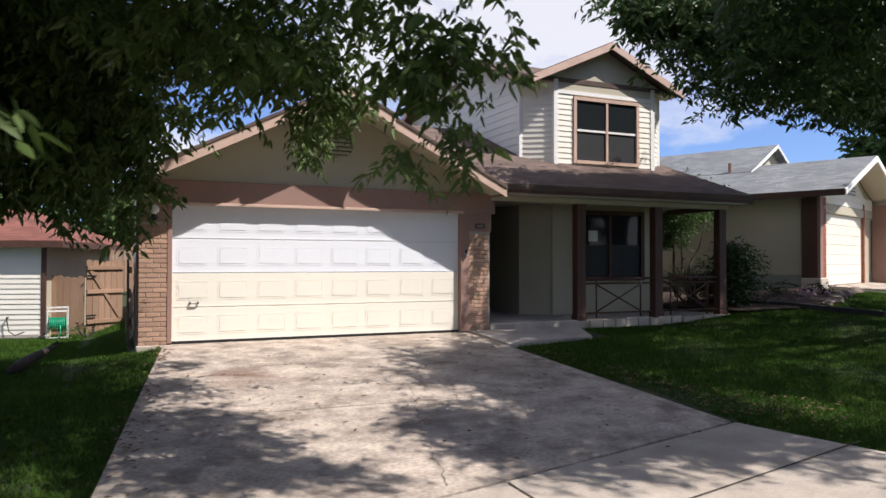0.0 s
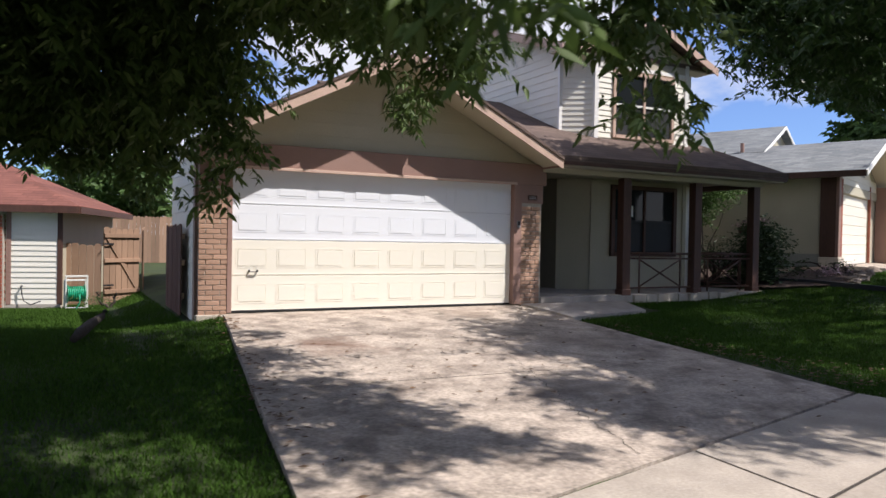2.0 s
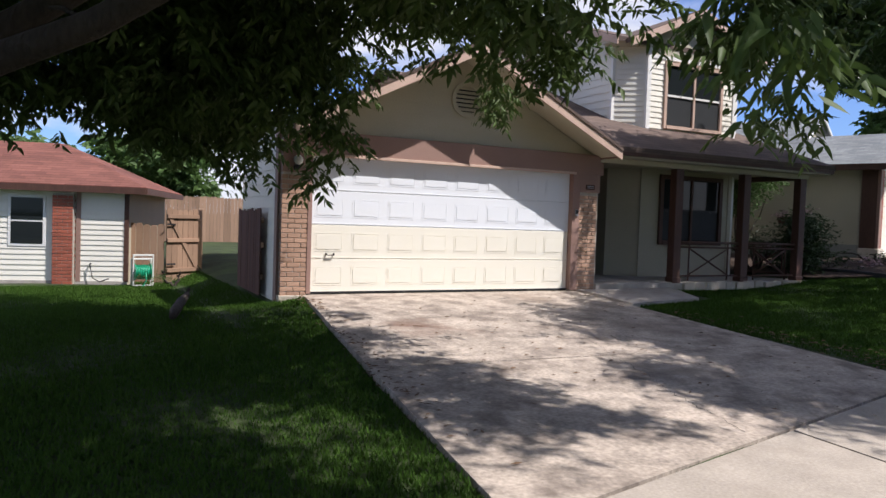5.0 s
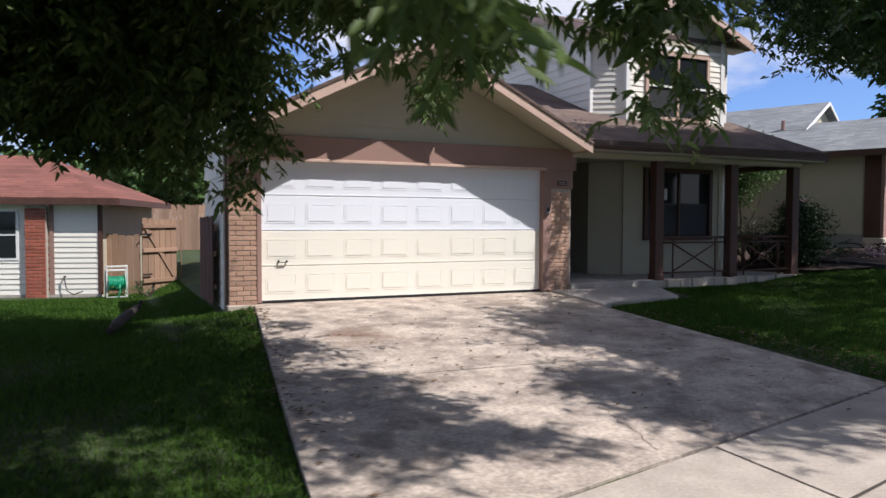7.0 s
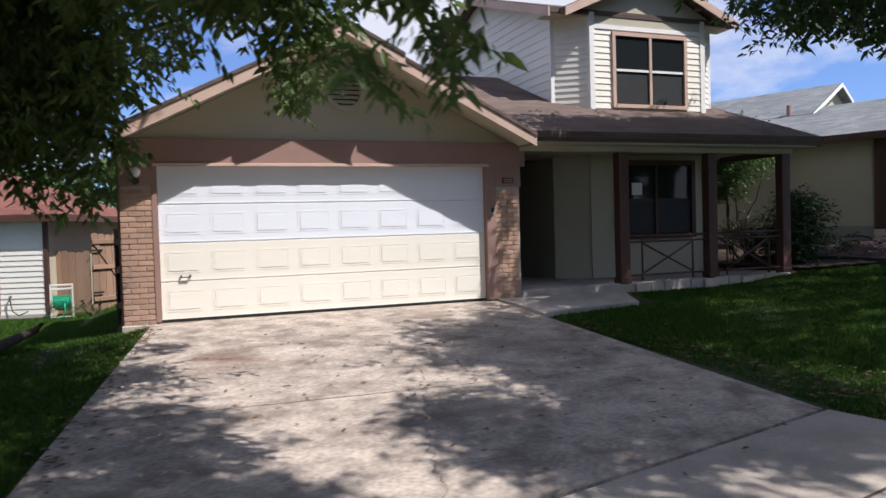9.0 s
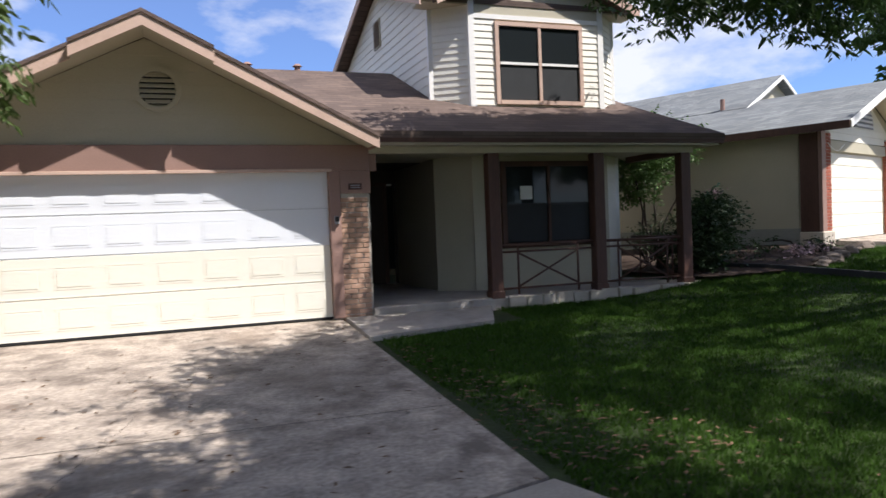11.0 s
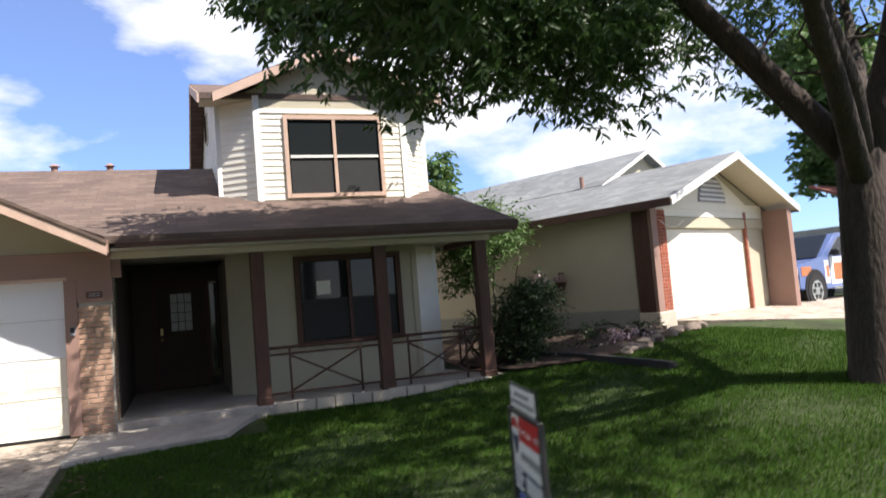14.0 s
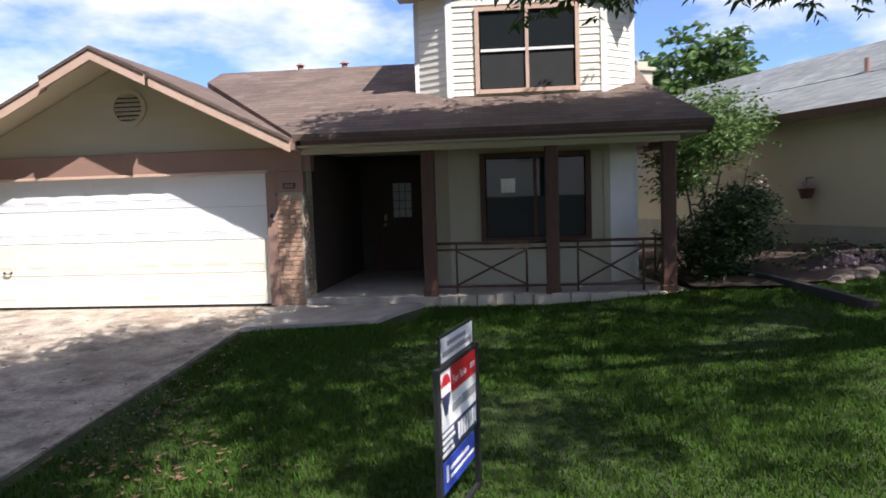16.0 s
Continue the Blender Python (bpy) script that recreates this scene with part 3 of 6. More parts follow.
def garage_door(parent, x0, x1, z0, z1, y, cols, rows, mats, m=None):
    """A sectional door with raised panels, each section a mesh with its panels as parts."""
    door = part("garage_door", box(x0, x1, y + 0.03, y + 0.06, z0, z1), M_DARK, parent, "sectional garage door, white above and cream below", m)
    h = (z1 - z0) / rows
    for r in range(rows):
        mat = mats[r]
        za, zb = z0 + r * h + 0.0015, z0 + (r + 1) * h - 0.0015
        sec = part("section", box(x0 + 0.004, x1 - 0.004, y, y + 0.035, za, zb, 0.004), mat, door)
        part("section_lip", box(x0 + 0.004, x1 - 0.004, y - 0.005, y + 0.001, za + 0.014, za + 0.03, 0.002), mat, door)
        w = (x1 - x0) / cols
        for c in range(cols):
            xa, xb = x0 + c * w + w * 0.12, x0 + (c + 1) * w - w * 0.12
            zc, zd = za + h * 0.22, zb - h * 0.22
            bm = bmesh.new()
            # raised field inside a stamped groove
            add_box(bm, xa, xb, y - 0.0035, y + 0.001, zc, zc + 0.016)
            add_box(bm, xa, xb, y - 0.0035, y + 0.001, zd - 0.016, zd)
            add_box(bm, xa, xa + 0.016, y - 0.0035, y + 0.001, zc + 0.016, zd - 0.016)
            add_box(bm, xb - 0.016, xb, y - 0.0035, y + 0.001, zc + 0.016, zd - 0.016)
            inner = add_box(bm, xa + 0.034, xb - 0.034, y - 0.0065, y + 0.001, zc + 0.034, zd - 0.034)
            part("panel", bm, mat, door)
    return door


gd = garage_door(house, DOOR_L, DOOR_R, 0.0, DOOR_H, 0.0, 8, 4, [M_DOOR_CREAM, M_DOOR_CREAM, M_DOOR_WHITE, M_DOOR_WHITE])
part("door_seal", box(DOOR_L, DOOR_R, -0.012, 0.03, -0.012, 0.022), M_TYRE, gd)
hb = bmesh.new()
add_box(hb, -4.61, -4.49, -0.05, -0.03, 0.588, 0.60, 0.003)
add_box(hb, -4.62, -4.60, -0.04, 0.0, 0.59, 0.625, 0.003)
add_box(hb, -4.50, -4.48, -0.04, 0.0, 0.59, 0.625, 0.003)
part("door_handle", hb, M_IRON, gd, "small dark lift handle")

# round louvred vent in the gable
vent = bmesh.new()
VC = Vector((GX + 0.13, -0.06, 3.24))
for k in range(24):
    a0, a1 = 2 * math.pi * k / 24, 2 * math.pi * (k + 1) / 24
    ring = []
    for r, y in ((0.30, 0), (0.30, -0.035), (0.235, -0.035), (0.235, 0)):
        ring.append([vent.verts.new(VC + Vector((r * math.cos(a), y, r * math.sin(a)))) for a in (a0, a1)])
    for j in range(3):
        vent.faces.new((ring[j][0], ring[j][1], ring[j + 1][1], ring[j + 1][0]))
vent_part = part("gable_vent", vent, M_CREAM, house, "round louvred gable vent")
# dark sheet standing in for the shade behind the slats
part("vent_backing", box(VC.x - 0.22, VC.x + 0.22, -0.058, -0.052, VC.z - 0.2, VC.z + 0.2), M_DARK, vent_part)
for k in range(6):
    z = VC.z - 0.19 + k * 0.07
    w = math.sqrt(max(0.01, 0.235 ** 2 - (z + 0.02 - VC.z) ** 2))
    part("slat", prism([(VC.x - w, -0.085, z), (VC.x + w, -0.085, z), (VC.x + w, -0.060, z + 0.045), (VC.x - w, -0.060, z + 0.045)], 0.008, (0, 0, 1)), M_CREAM, vent_part)

# garage roof: two slopes with a projecting middle piece at the rake
RS = 0.5              # slope of the gable roof
EAVE_X, APEX_Z = 2.95, 4.07


def gable_slope(side, y0, y1, e0, e1, thick=0.1, dz=0.0):
    """One slope from distance e0 to e1 from the ridge line."""
    x0, x1 = GX + side * e0, GX + side * e1
    z0, z1 = APEX_Z - RS * e0 + dz, APEX_Z - RS * e1 + dz
    return prism([(x0, y0, z0), (x1, y0, z1), (x1, y1, z1), (x0, y1, z0)], -thick, (0, 0, 1))


for side in (-1, 1):
    part("garage_roof", gable_slope(side, -0.68, 9.4 if side > 0 else 3.1, 0.0, EAVE_X), M_ROOF_SIDE, house, "brown shingle roof slope")
    if side < 0:
        part("garage_roof", gable_slope(side, 3.1, 9.4, 0.0, 1.5), M_ROOF_SIDE, house, "brown shingle roof slope")
        part("garage_side_wall", box(GX - 1.3, GX - 1.16, 2.84, 9.0, -0.3, 3.4), M_CREAM, house)
        part("garage_back_wall", box(WALL_L, GX - 1.16, 2.7, 2.84, -0.5, 2.55), M_CREAM, house)
    part("garage_roof_peak", gable_slope(side, -0.82, -0.67, 0.0, 0.82, dz=0.01), M_ROOF_SIDE, house)
    for e0, e1, y in ((0.82, EAVE_X + 0.02, -0.71), (0.0, 0.83, -0.85)):
        x0, x1 = GX + side * e0, GX + side * e1
        z0, z1 = APEX_Z - 0.03 - RS * e0, APEX_Z - 0.03 - RS * e1
        part("rake_board", prism([(x0, y, z0), (x1, y, z1), (x1, y, z1 - 0.17), (x0, y, z0 - 0.17)], 0.03, (0, 1, 0)), M_PINK, house, "weathered pinkish rake board")
        part("drip_edge", prism([(x0, y - 0.02, z0 + 0.035), (x1, y - 0.02, z1 + 0.035), (x1, y - 0.02, z1 - 0.015), (x0, y - 0.02, z0 - 0.015)], 0.05, (0, 1, 0)), M_ROOF_SIDE, house)
    part("soffit", gable_slope(side, -0.68, -0.03, 0.0, EAVE_X, thick=0.02, dz=-0.12), M_CREAM, house)
    xe = GX + side * EAVE_X
    part("eave_fascia", box(min(xe, xe + side * 0.03), max(xe, xe + side * 0.03), -0.68, 9.3 if side > 0 else 3.1, APEX_Z - RS * EAVE_X - 0.17, APEX_Z - RS * EAVE_X - 0.0), M_BROWN, house)

# main roof over the ground floor, sloping to the porch eave
EY, EZ, MS = -0.46, 2.665, 0.40


def main_z(y):
    return EZ + MS * (y - EY)


RIDGE_Y = 4.05
roof_r, hip_top = 6.80, 6.25
part("main_roof", prism([(0.57, EY, EZ), (roof_r, EY, EZ), (hip_top, 1.62, main_z(1.62)), (hip_top, RIDGE_Y, main_z(RIDGE_Y)), (-2.33, RIDGE_Y, main_z(RIDGE_Y)), (-2.33, 3.30, main_z(3.30))], -0.1, (0, 0, 1)), M_ROOF, house, "brown shingle roof slope above the porch")
part("hip_slope", prism([(roof_r, EY, EZ), (roof_r, 8.5, EZ), (hip_top, 8.0, main_z(1.62)), (hip_top, 1.62, main_z(1.62))], -0.08, (0, 0, 1)), M_ROOF_SIDE, house)
part("rear_roof", prism([(-2.3, RIDGE_Y, main_z(RIDGE_Y)), (2.3, RIDGE_Y, main_z(RIDGE_Y)), (2.3, 9.4, 2.45), (-2.3, 9.4, 2.45)], -0.1, (0, 0, 1)), M_ROOF, house)
part("eave_board", box(WALL_R + 0.10, roof_r - 0.02, EY + 0.01, EY + 0.04, EZ - 0.16, EZ - 0.06), M_DARKBROWN, house)
part("eave_board", box(roof_r - 0.06, roof_r - 0.03, EY + 0.04, 8.4, EZ - 0.18, EZ - 0.09), M_DARKBROWN, house)
part("porch_ceiling", box(WALL_R + 0.0, roof_r - 0.1, EY + 0.04, 2.4, 2.47, 2.50), M_CREAM, house)
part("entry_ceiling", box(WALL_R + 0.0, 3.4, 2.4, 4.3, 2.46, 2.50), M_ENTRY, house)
for x in (-0.62, 0.35):
    vp = bmesh.new()
    cyl(vp, (x, RIDGE_Y + 0.15, main_z(RIDGE_Y) + 0.03), 0.06, 0.16)
    cyl(vp, (x, RIDGE_Y + 0.15, main_z(RIDGE_Y) + 0.13), 0.10, 0.05, r2=0.04)
    part("roof_vent_pipe", vp, M_BROWN, house)

# second floor: main block with side gable, and the canted bay in front
UX0, UX1, UYB, UYF = 2.27, 5.97, 8.3, 1.66     # main block
BX0, BX1, BYF = 2.87, 5.46, 1.23               # front of the bay
U_EAVE = 5.18
upper = part("upper_wall", prism([(UX0, UYF, 3.0), (BX0, BYF, 3.0), (BX1, BYF, 3.0), (UX1, UYF, 3.0), (UX1, UYB, 3.0), (UX0, UYB, 3.0)], U_EAVE - 3.0, (0, 0, 1)), M_CREAM, house)
PEAK_Y, PEAK_Z = 5.0, 6.52
side_tri = part("side_gable", prism([(UX0, UYF, U_EAVE), (UX0, UYB, U_EAVE), (UX0, PEAK_Y, PEAK_Z - 0.12)], 0.1, (1, 0, 0)), M_CREAM, house)
part("side_gable", prism([(UX1 - 0.1, UYF, U_EAVE), (UX1 - 0.1, UYB, U_EAVE), (UX1 - 0.1, PEAK_Y, PEAK_Z - 0.12)], 0.1, (1, 0, 0)), M_CREAM, house)
SL = UYB - UYF


def side_lim(z):
    if z <= U_EAVE:
        return (0.0, SL)
    f = (z - U_EAVE) / (PEAK_Z - 0.12 - U_EAVE)
    return ((UYB - PEAK_Y) * f, SL - (PEAK_Y - UYF) * f)


siding(upper, (UX0 - 0.004, UYB), (UX0 - 0.004, UYF), 3.3, 6.3, 0.165, M_WHITE, lim=side_lim)
siding(upper, (UX1 + 0.004, UYF), (UX1 + 0.004, UYB), 3.3, U_EAVE, 0.165, M_WHITE)
siding(upper, (UX0, UYF), (BX0, BYF), 3.24, U_EAVE, 0.115, M_WHITE)
siding(upper, (BX1, BYF), (UX1, UYF), 3.24, U_EAVE, 0.115, M_WHITE)
UW0, UW1, UWZ0, UWZ1 = 3.31, 5.06, 3.355, 4.80
siding(upper, (BX0, BYF), (BX1, BYF), 3.24, U_EAVE - 0.3, 0.115, M_WHITE, holes=((UW0 - BX0, UW1 - BX0, UWZ0, UWZ1 + 0.1),))
for (ax, ay) in ((BX0, BYF), (BX1, BYF), (UX0, UYF), (UX1, UYF)):
    wide = 0.055
    part("corner_board", box(ax - wide, ax + wide, ay - 0.032, ay + 0.03, 3.24, U_EAVE - 0.02), M_WHITE_TRIM, house)


def window(parent, name, x0, x1, z0, z1, y, frame_mat, label, cols=2, rows=2, fw=0.07, rail_mat=None):
    """A framed window with a mullion and meeting rails, dark panes set back."""
    # dark backing stands in for the unlit room behind the panes
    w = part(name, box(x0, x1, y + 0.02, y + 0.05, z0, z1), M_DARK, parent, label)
    fr = bmesh.new()
    add_box(fr, x0 - fw, x0, y - 0.035, y + 0.04, z0 - fw, z1 + fw)
    add_box(fr, x1, x1 + fw, y - 0.035, y + 0.04, z0 - fw, z1 + fw)
    add_box(fr, x0, x1, y - 0.035, y + 0.04, z1, z1 + fw)
    add_box(fr, x0, x1, y - 0.05, y + 0.04, z0 - fw, z0)
    part("window_frame", fr, frame_mat, w)
    for c in range(cols):
        xa, xb = x0 + (x1 - x0) * c / cols, x0 + (x1 - x0) * (c + 1) / cols
        for r in range(rows):
            za, zb = z0 + (z1 - z0) * r / rows, z0 + (z1 - z0) * (r + 1) / rows
            part("pane", box(xa + 0.025, xb - 0.025, y + 0.008 - 0.008 * (r % 2), y + 0.014, za + 0.02, zb - 0.02), M_GLASS if r else M_SCREEN, w)
        if c:
            part("mullion", box(xa - 0.028, xa + 0.028, y - 0.03, y + 0.02, z0, z1), frame_mat, w)
        part("meeting_rail", box(xa + 0.025, xb - 0.025, y - 0.018, y + 0.016, (z0 + z1) / 2 - 0.022, (z0 + z1) / 2 + 0.022), rail_mat or M_WHITE_TRIM, w)
    return w


window(house, "upper_window", UW0 + 0.07, UW1 - 0.07, UWZ0 + 0.09, UWZ1 - 0.05, BYF - 0.02, M_PINK, "four-pane upper window with pinkish frame")
part("head_board", box(BX0 + 0.03, BX1 - 0.03, BYF - 0.028, BYF + 0.02, UWZ1 + 0.06, UWZ1 + 0.14), M_WHITE_TRIM, house)
# small louvre in the side gable
sv = part("side_vent", box(UX0 - 0.045, UX0 - 0.01, 4.70, 5.20, 5.2, 5.8), M_CREAM, house, "rectangular louvred vent")
for k in range(9):
    part("slat", prism([(UX0 - 0.075, 4.74, 5.24 + k * 0.06), (UX0 - 0.075, 5.16, 5.24 + k * 0.06), (UX0 - 0.045, 5.16, 5.28 + k * 0.06), (UX0 - 0.045, 4.74, 5.28 + k * 0.06)], 0.008, (0, 0, 1)), M_DARKBROWN, sv)
# side-gabled roof of the upper floor
UR0, UR1 = 1.95, 6.27
part("upper_roof", prism([(UR0, 1.2, 5.2), (UR1, 1.2, 5.2), (UR1, PEAK_Y, PEAK_Z), (UR0, PEAK_Y, PEAK_Z)], -0.1, (0, 0, 1)), M_ROOF, house)
part("upper_roof", prism([(UR0, PEAK_Y, PEAK_Z), (UR1, PEAK_Y, PEAK_Z), (UR1, 8.8, 5.2), (UR0, 8.8, 5.2)], -0.1, (0, 0, 1)), M_ROOF, house)
for ya, za, yb, zb in ((1.17, 5.18, PEAK_Y, PEAK_Z - 0.02), (PEAK_Y, PEAK_Z - 0.02, 8.82, 5.18)):
    part("rake_board", prism([(UR0 - 0.02, ya, za), (UR0 - 0.02, yb, zb), (UR0 - 0.02, yb, zb - 0.17), (UR0 - 0.02, ya, za - 0.17)], 0.03, (1, 0, 0)), M_PINK, house)
part("eave_soffit", box(UR0 + 0.02, UR1 - 0.02, 1.22, 1.68, U_EAVE - 0.1, U_EAVE - 0.07), M_CREAM, house)
# front cross gable over the bay
BG = (BX0 + BX1) / 2
GB_HALF, GB_Z, GB_Y, GB_S = 2.0, 6.05, 0.97, 0.45
for side in (-1, 1):
    xe = BG + side * GB_HALF
    ze = GB_Z - GB_S * GB_HALF
    part("bay_roof", prism([(BG, GB_Y, GB_Z), (xe, GB_Y, ze), (xe, 1.17, ze), (BG, 3.70, GB_Z)], -0.1, (0, 0, 1)), M_ROOF_SIDE, house)
    part("rake_board", prism([(BG, GB_Y - 0.03, GB_Z - 0.02), (xe, GB_Y - 0.03, ze - 0.02), (xe, GB_Y - 0.03, ze - 0.18), (BG, GB_Y - 0.03, GB_Z - 0.18)], 0.03, (0, 1, 0)), M_PINK, house)
bay_tri = part("bay_gable", prism([(BG - 1.62, BYF, 5.14), (BG + 1.62, BYF, 5.14), (BG, BYF, GB_Z - 0.12)], 0.1, (0, 1, 0)), M_CREAM, house)
part("bay_gable_sheet", box(BX0 + 0.02, BX1 - 0.02, BYF - 0.015, BYF + 0.02, UWZ1 + 0.14, U_EAVE), M_CREAM, house)

# porch: slab, ground-floor walls, window, door, posts and rails
PZ = 0.12
porch_floor = part("porch_floor", box(WALL_R - 0.02, 6.44, -0.14, 4.2, -0.45, PZ, 0.015), M_SLAB, house, "grey concrete porch slab")
stone = brick_mesh("edge_stone", 0.27, 0.12, 0.17, M_STONE)
x = 2.75
k = 0
while x < 6.38:
    part("edge_stone", stone, M_STONE, porch_floor, m=pose(x, -0.21 - 0.02 * (k % 3), -0.055 + 0.008 * (k % 4), 0, 2 * (k % 3) - 2, 3 * ((k * 7) % 5) - 6))
    x += 0.285
    k += 1
for k in range(6):
    part("edge_stone", stone, M_STONE, porch_floor, m=pose(6.54 + 0.02 * (k % 2), -0.18 + 0.3 * k, -0.04, 0, 0, 86 + 3 * (k % 3)))
entry_path = slab("entry_path", [(0.15, -0.16), (0.10, -1.72), (1.95, -1.36), (2.45, -0.16)], lift=0.045, thick=0.2, mat=M_SLAB)
tagged(entry_path, "grey concrete path slab in front of the porch", "path", kind="structure")
low = part("bay_wall", prism([(2.25, 4.2, 0), (2.25, 1.70, 0), (2.84, 1.25, 0), (5.48, 1.25, 0), (6.0, 1.67, 0), (6.0, 4.2, 0)], 2.5, (0, 0, 1)), M_CREAM, house)
siding(low, (5.49, 1.25), (6.01, 1.67), PZ, 2.48, 0.165, M_WHITE)
siding(low, (6.004, 1.67), (6.004, 8.4), -0.1, 2.48, 0.165, M_WHITE)
part("east_wall", box(5.8, 6.0, 4.2, 8.6, -0.2, 2.6), M_CREAM, house)
part("corner_board", box(5.95, 6.05, 1.63, 1.71, PZ, 2.48), M_WHITE_TRIM, house)
for ax in (2.84, 5.48):
    part("corner_board", box(ax - 0.05, ax + 0.05, 1.225, 1.25, PZ, 2.48), M_CREAM, house)
lw = window(house, "porch_window", 3.42, 5.12, 0.92, 2.28, 1.22, M_DARKBROWN, "wide dark porch window with a paper notice", cols=2, rows=2, fw=0.09, rail_mat=M_IRON)
part("paper_notice", box(3.69, 3.93, 1.19, 1.196, 1.69, 1.93), M_PAPER, lw, "white paper notice")
# entry walls and door carry the recess's darkness in their colour
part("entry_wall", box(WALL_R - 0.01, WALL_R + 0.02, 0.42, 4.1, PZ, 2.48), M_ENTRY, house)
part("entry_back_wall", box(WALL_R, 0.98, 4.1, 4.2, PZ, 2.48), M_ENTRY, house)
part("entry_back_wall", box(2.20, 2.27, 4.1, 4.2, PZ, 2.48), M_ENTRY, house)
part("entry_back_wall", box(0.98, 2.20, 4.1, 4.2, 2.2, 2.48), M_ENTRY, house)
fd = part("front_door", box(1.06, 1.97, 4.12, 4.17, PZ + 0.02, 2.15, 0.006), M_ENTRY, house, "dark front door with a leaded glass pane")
part("door_pane", box(1.32, 1.71, 4.105, 4.118, 1.25, 1.98), material("pale_leaded_glass", (0.5, 0.52, 0.52), rough=0.25, var=0.25, fine=30, bump=0.4), fd)
for xx in (1.45, 1.58):
    part("lead_bar", box(xx - 0.006, xx + 0.006, 4.098, 4.105, 1.25, 1.98), M_DARK, fd)
for zz in (1.43, 1.61, 1.80):
    part("lead_bar", box(1.32, 1.71, 4.098, 4.105, zz - 0.006, zz + 0.006), M_DARK, fd)
kb = bmesh.new()
bmesh.ops.create_icosphere(kb, subdivisions=2, radius=0.035, matrix=Matrix.Translation((1.14, 4.05, 1.1)))
cyl(kb, (1.14, 4.1, 1.1), 0.02, 0.06, "Y", 10)
add_box(kb, 1.115, 1.165, 4.09, 4.12, 1.18, 1.32, 0.006)
part("door_knob", kb, M_BRASS, fd, "brass knob and lock plate")
part("door_frame", prism([(0.98, 4.09, PZ), (1.06, 4.09, PZ), (1.06, 4.09, 2.15), (1.97, 4.09, 2.15), (1.97, 4.09, PZ), (2.05, 4.09, PZ), (2.05, 4.09, 2.22), (0.98, 4.09, 2.22)], 0.06, (0, 1, 0)), M_DARKBROWN, house)
part("sidelight", box(2.06, 2.19, 4.12, 4.16, PZ + 0.3, 2.15), M_GLASS, house)
beam = part("porch_beam", box(WALL_R + 0.0, 6.40, -0.13, 0.03, 2.375, 2.60, 0.008), M_CREAM, house)
part("porch_side_beam", box(6.24, 6.40, 0.031, 1.66, 2.36, 2.50, 0.008), M_DARKBROWN, house)
part("beam_end_block", box(WALL_R - 0.02, WALL_R + 0.12, -0.06, 0.15, 2.13, 2.5), M_BROWN, house)
POSTS = (2.59, 4.49, 6.23)
for x in POSTS:
    pb = bmesh.new()
    add_box(pb, x - 0.10, x + 0.10, -0.13, 0.05, PZ - 0.02, 2.375, 0.01)
    add_box(pb, x - 0.115, x + 0.115, -0.145, 0.065, PZ - 0.02, PZ + 0.10, 0.01)
    part("porch_post", pb, M_DARKBROWN, house)


def rail_bay(p0, p1, parent):
    """A low X-braced rail between two posts."""
    p0, p1 = Vector(p0), Vector(p1)
    d = (p1 - p0)
    n = d.normalized()
    rail = part("porch_rail", tube([p0 + Vector((0, 0, 0.80)), p1 + Vector((0, 0, 0.80))], [0.024, 0.024], 6, "porch_rail", M_DARKBROWN), M_DARKBROWN, parent, "thin X-braced porch rail")
    part("rail_bar", tube([p0 + Vector((0, 0, 0.70)), p1 + Vector((0, 0, 0.70))], [0.018, 0.018], 6, "rail_bar", M_DARKBROWN), M_DARKBROWN, rail)
    part("rail_bar", tube([p0 + Vector((0, 0, 0.12)), p1 + Vector((0, 0, 0.12))], [0.018, 0.018], 6, "rail_bar", M_DARKBROWN), M_DARKBROWN, rail)
    a, b = p0 + d * 0.18, p0 + d * 0.82
    for q in (a, b):
        part("rail_upright", tube([q + Vector((0, 0, 0.02)), q + Vector((0, 0, 0.80))], [0.018, 0.018], 6, "rail_upright", M_DARKBROWN), M_DARKBROWN, rail)
    for q, r in ((a, b), (b, a)):
        part("rail_brace", tube([q + Vector((0, 0, 0.14)), r + Vector((0, 0, 0.68))], [0.017, 0.017], 6, "rail_brace", M_DARKBROWN), M_DARKBROWN, rail)


rail_bay((2.69, -0.04, PZ), (4.39, -0.04, PZ), house)
rail_bay((4.59, -0.04, PZ), (6.13, -0.04, PZ), house)
rail_bay((6.28, 0.1, PZ), (6.28, 1.6, PZ), house)

# ---- the house next door, beyond the lawn ----
NB = pose(10.81, 1.03, 0.64, 0, 0, 22) @ Matrix.Diagonal((0.94, 0.94, 0.94, 1.0))
neighbour = thing("neighbouring_house", "single-storey cream house with grey shingle roof and arched garage gable", "house", m=NB)
NX0, NX1, NH, DW, DH = -0.58, 4.98, 2.50, 3.70, 1.98      # walls, eave height, garage door
part("side_wall", box(NX0, NX0 + 0.15, 0.12, 13.0, -0.6, NH), M_CREAM, neighbour)
nbw = part("side_cladding", box(NX0 - 0.008, NX0 - 0.001, 0.40, 13.0, 0.15, NH - 0.1), M_CREAM, neighbour)
siding(nbw, (NX0 - 0.01, 13.0), (NX0 - 0.01, 0.41), 0.15, NH - 0.05, 0.2, M_CREAM, depth=0.014)
part("foundation", box(NX0 - 0.03, NX0, 0.38, 13.0, -0.6, 0.30), M_TEAL, neighbour, "darker foundation band")
part("front_wall", box(-0.08, 0.0, 0.0, 0.14, -0.3, NH), M_CREAM, neighbour)
part("front_wall", box(DW, NX1, 0.0, 0.14, -0.3, NH), M_CREAM, neighbour)
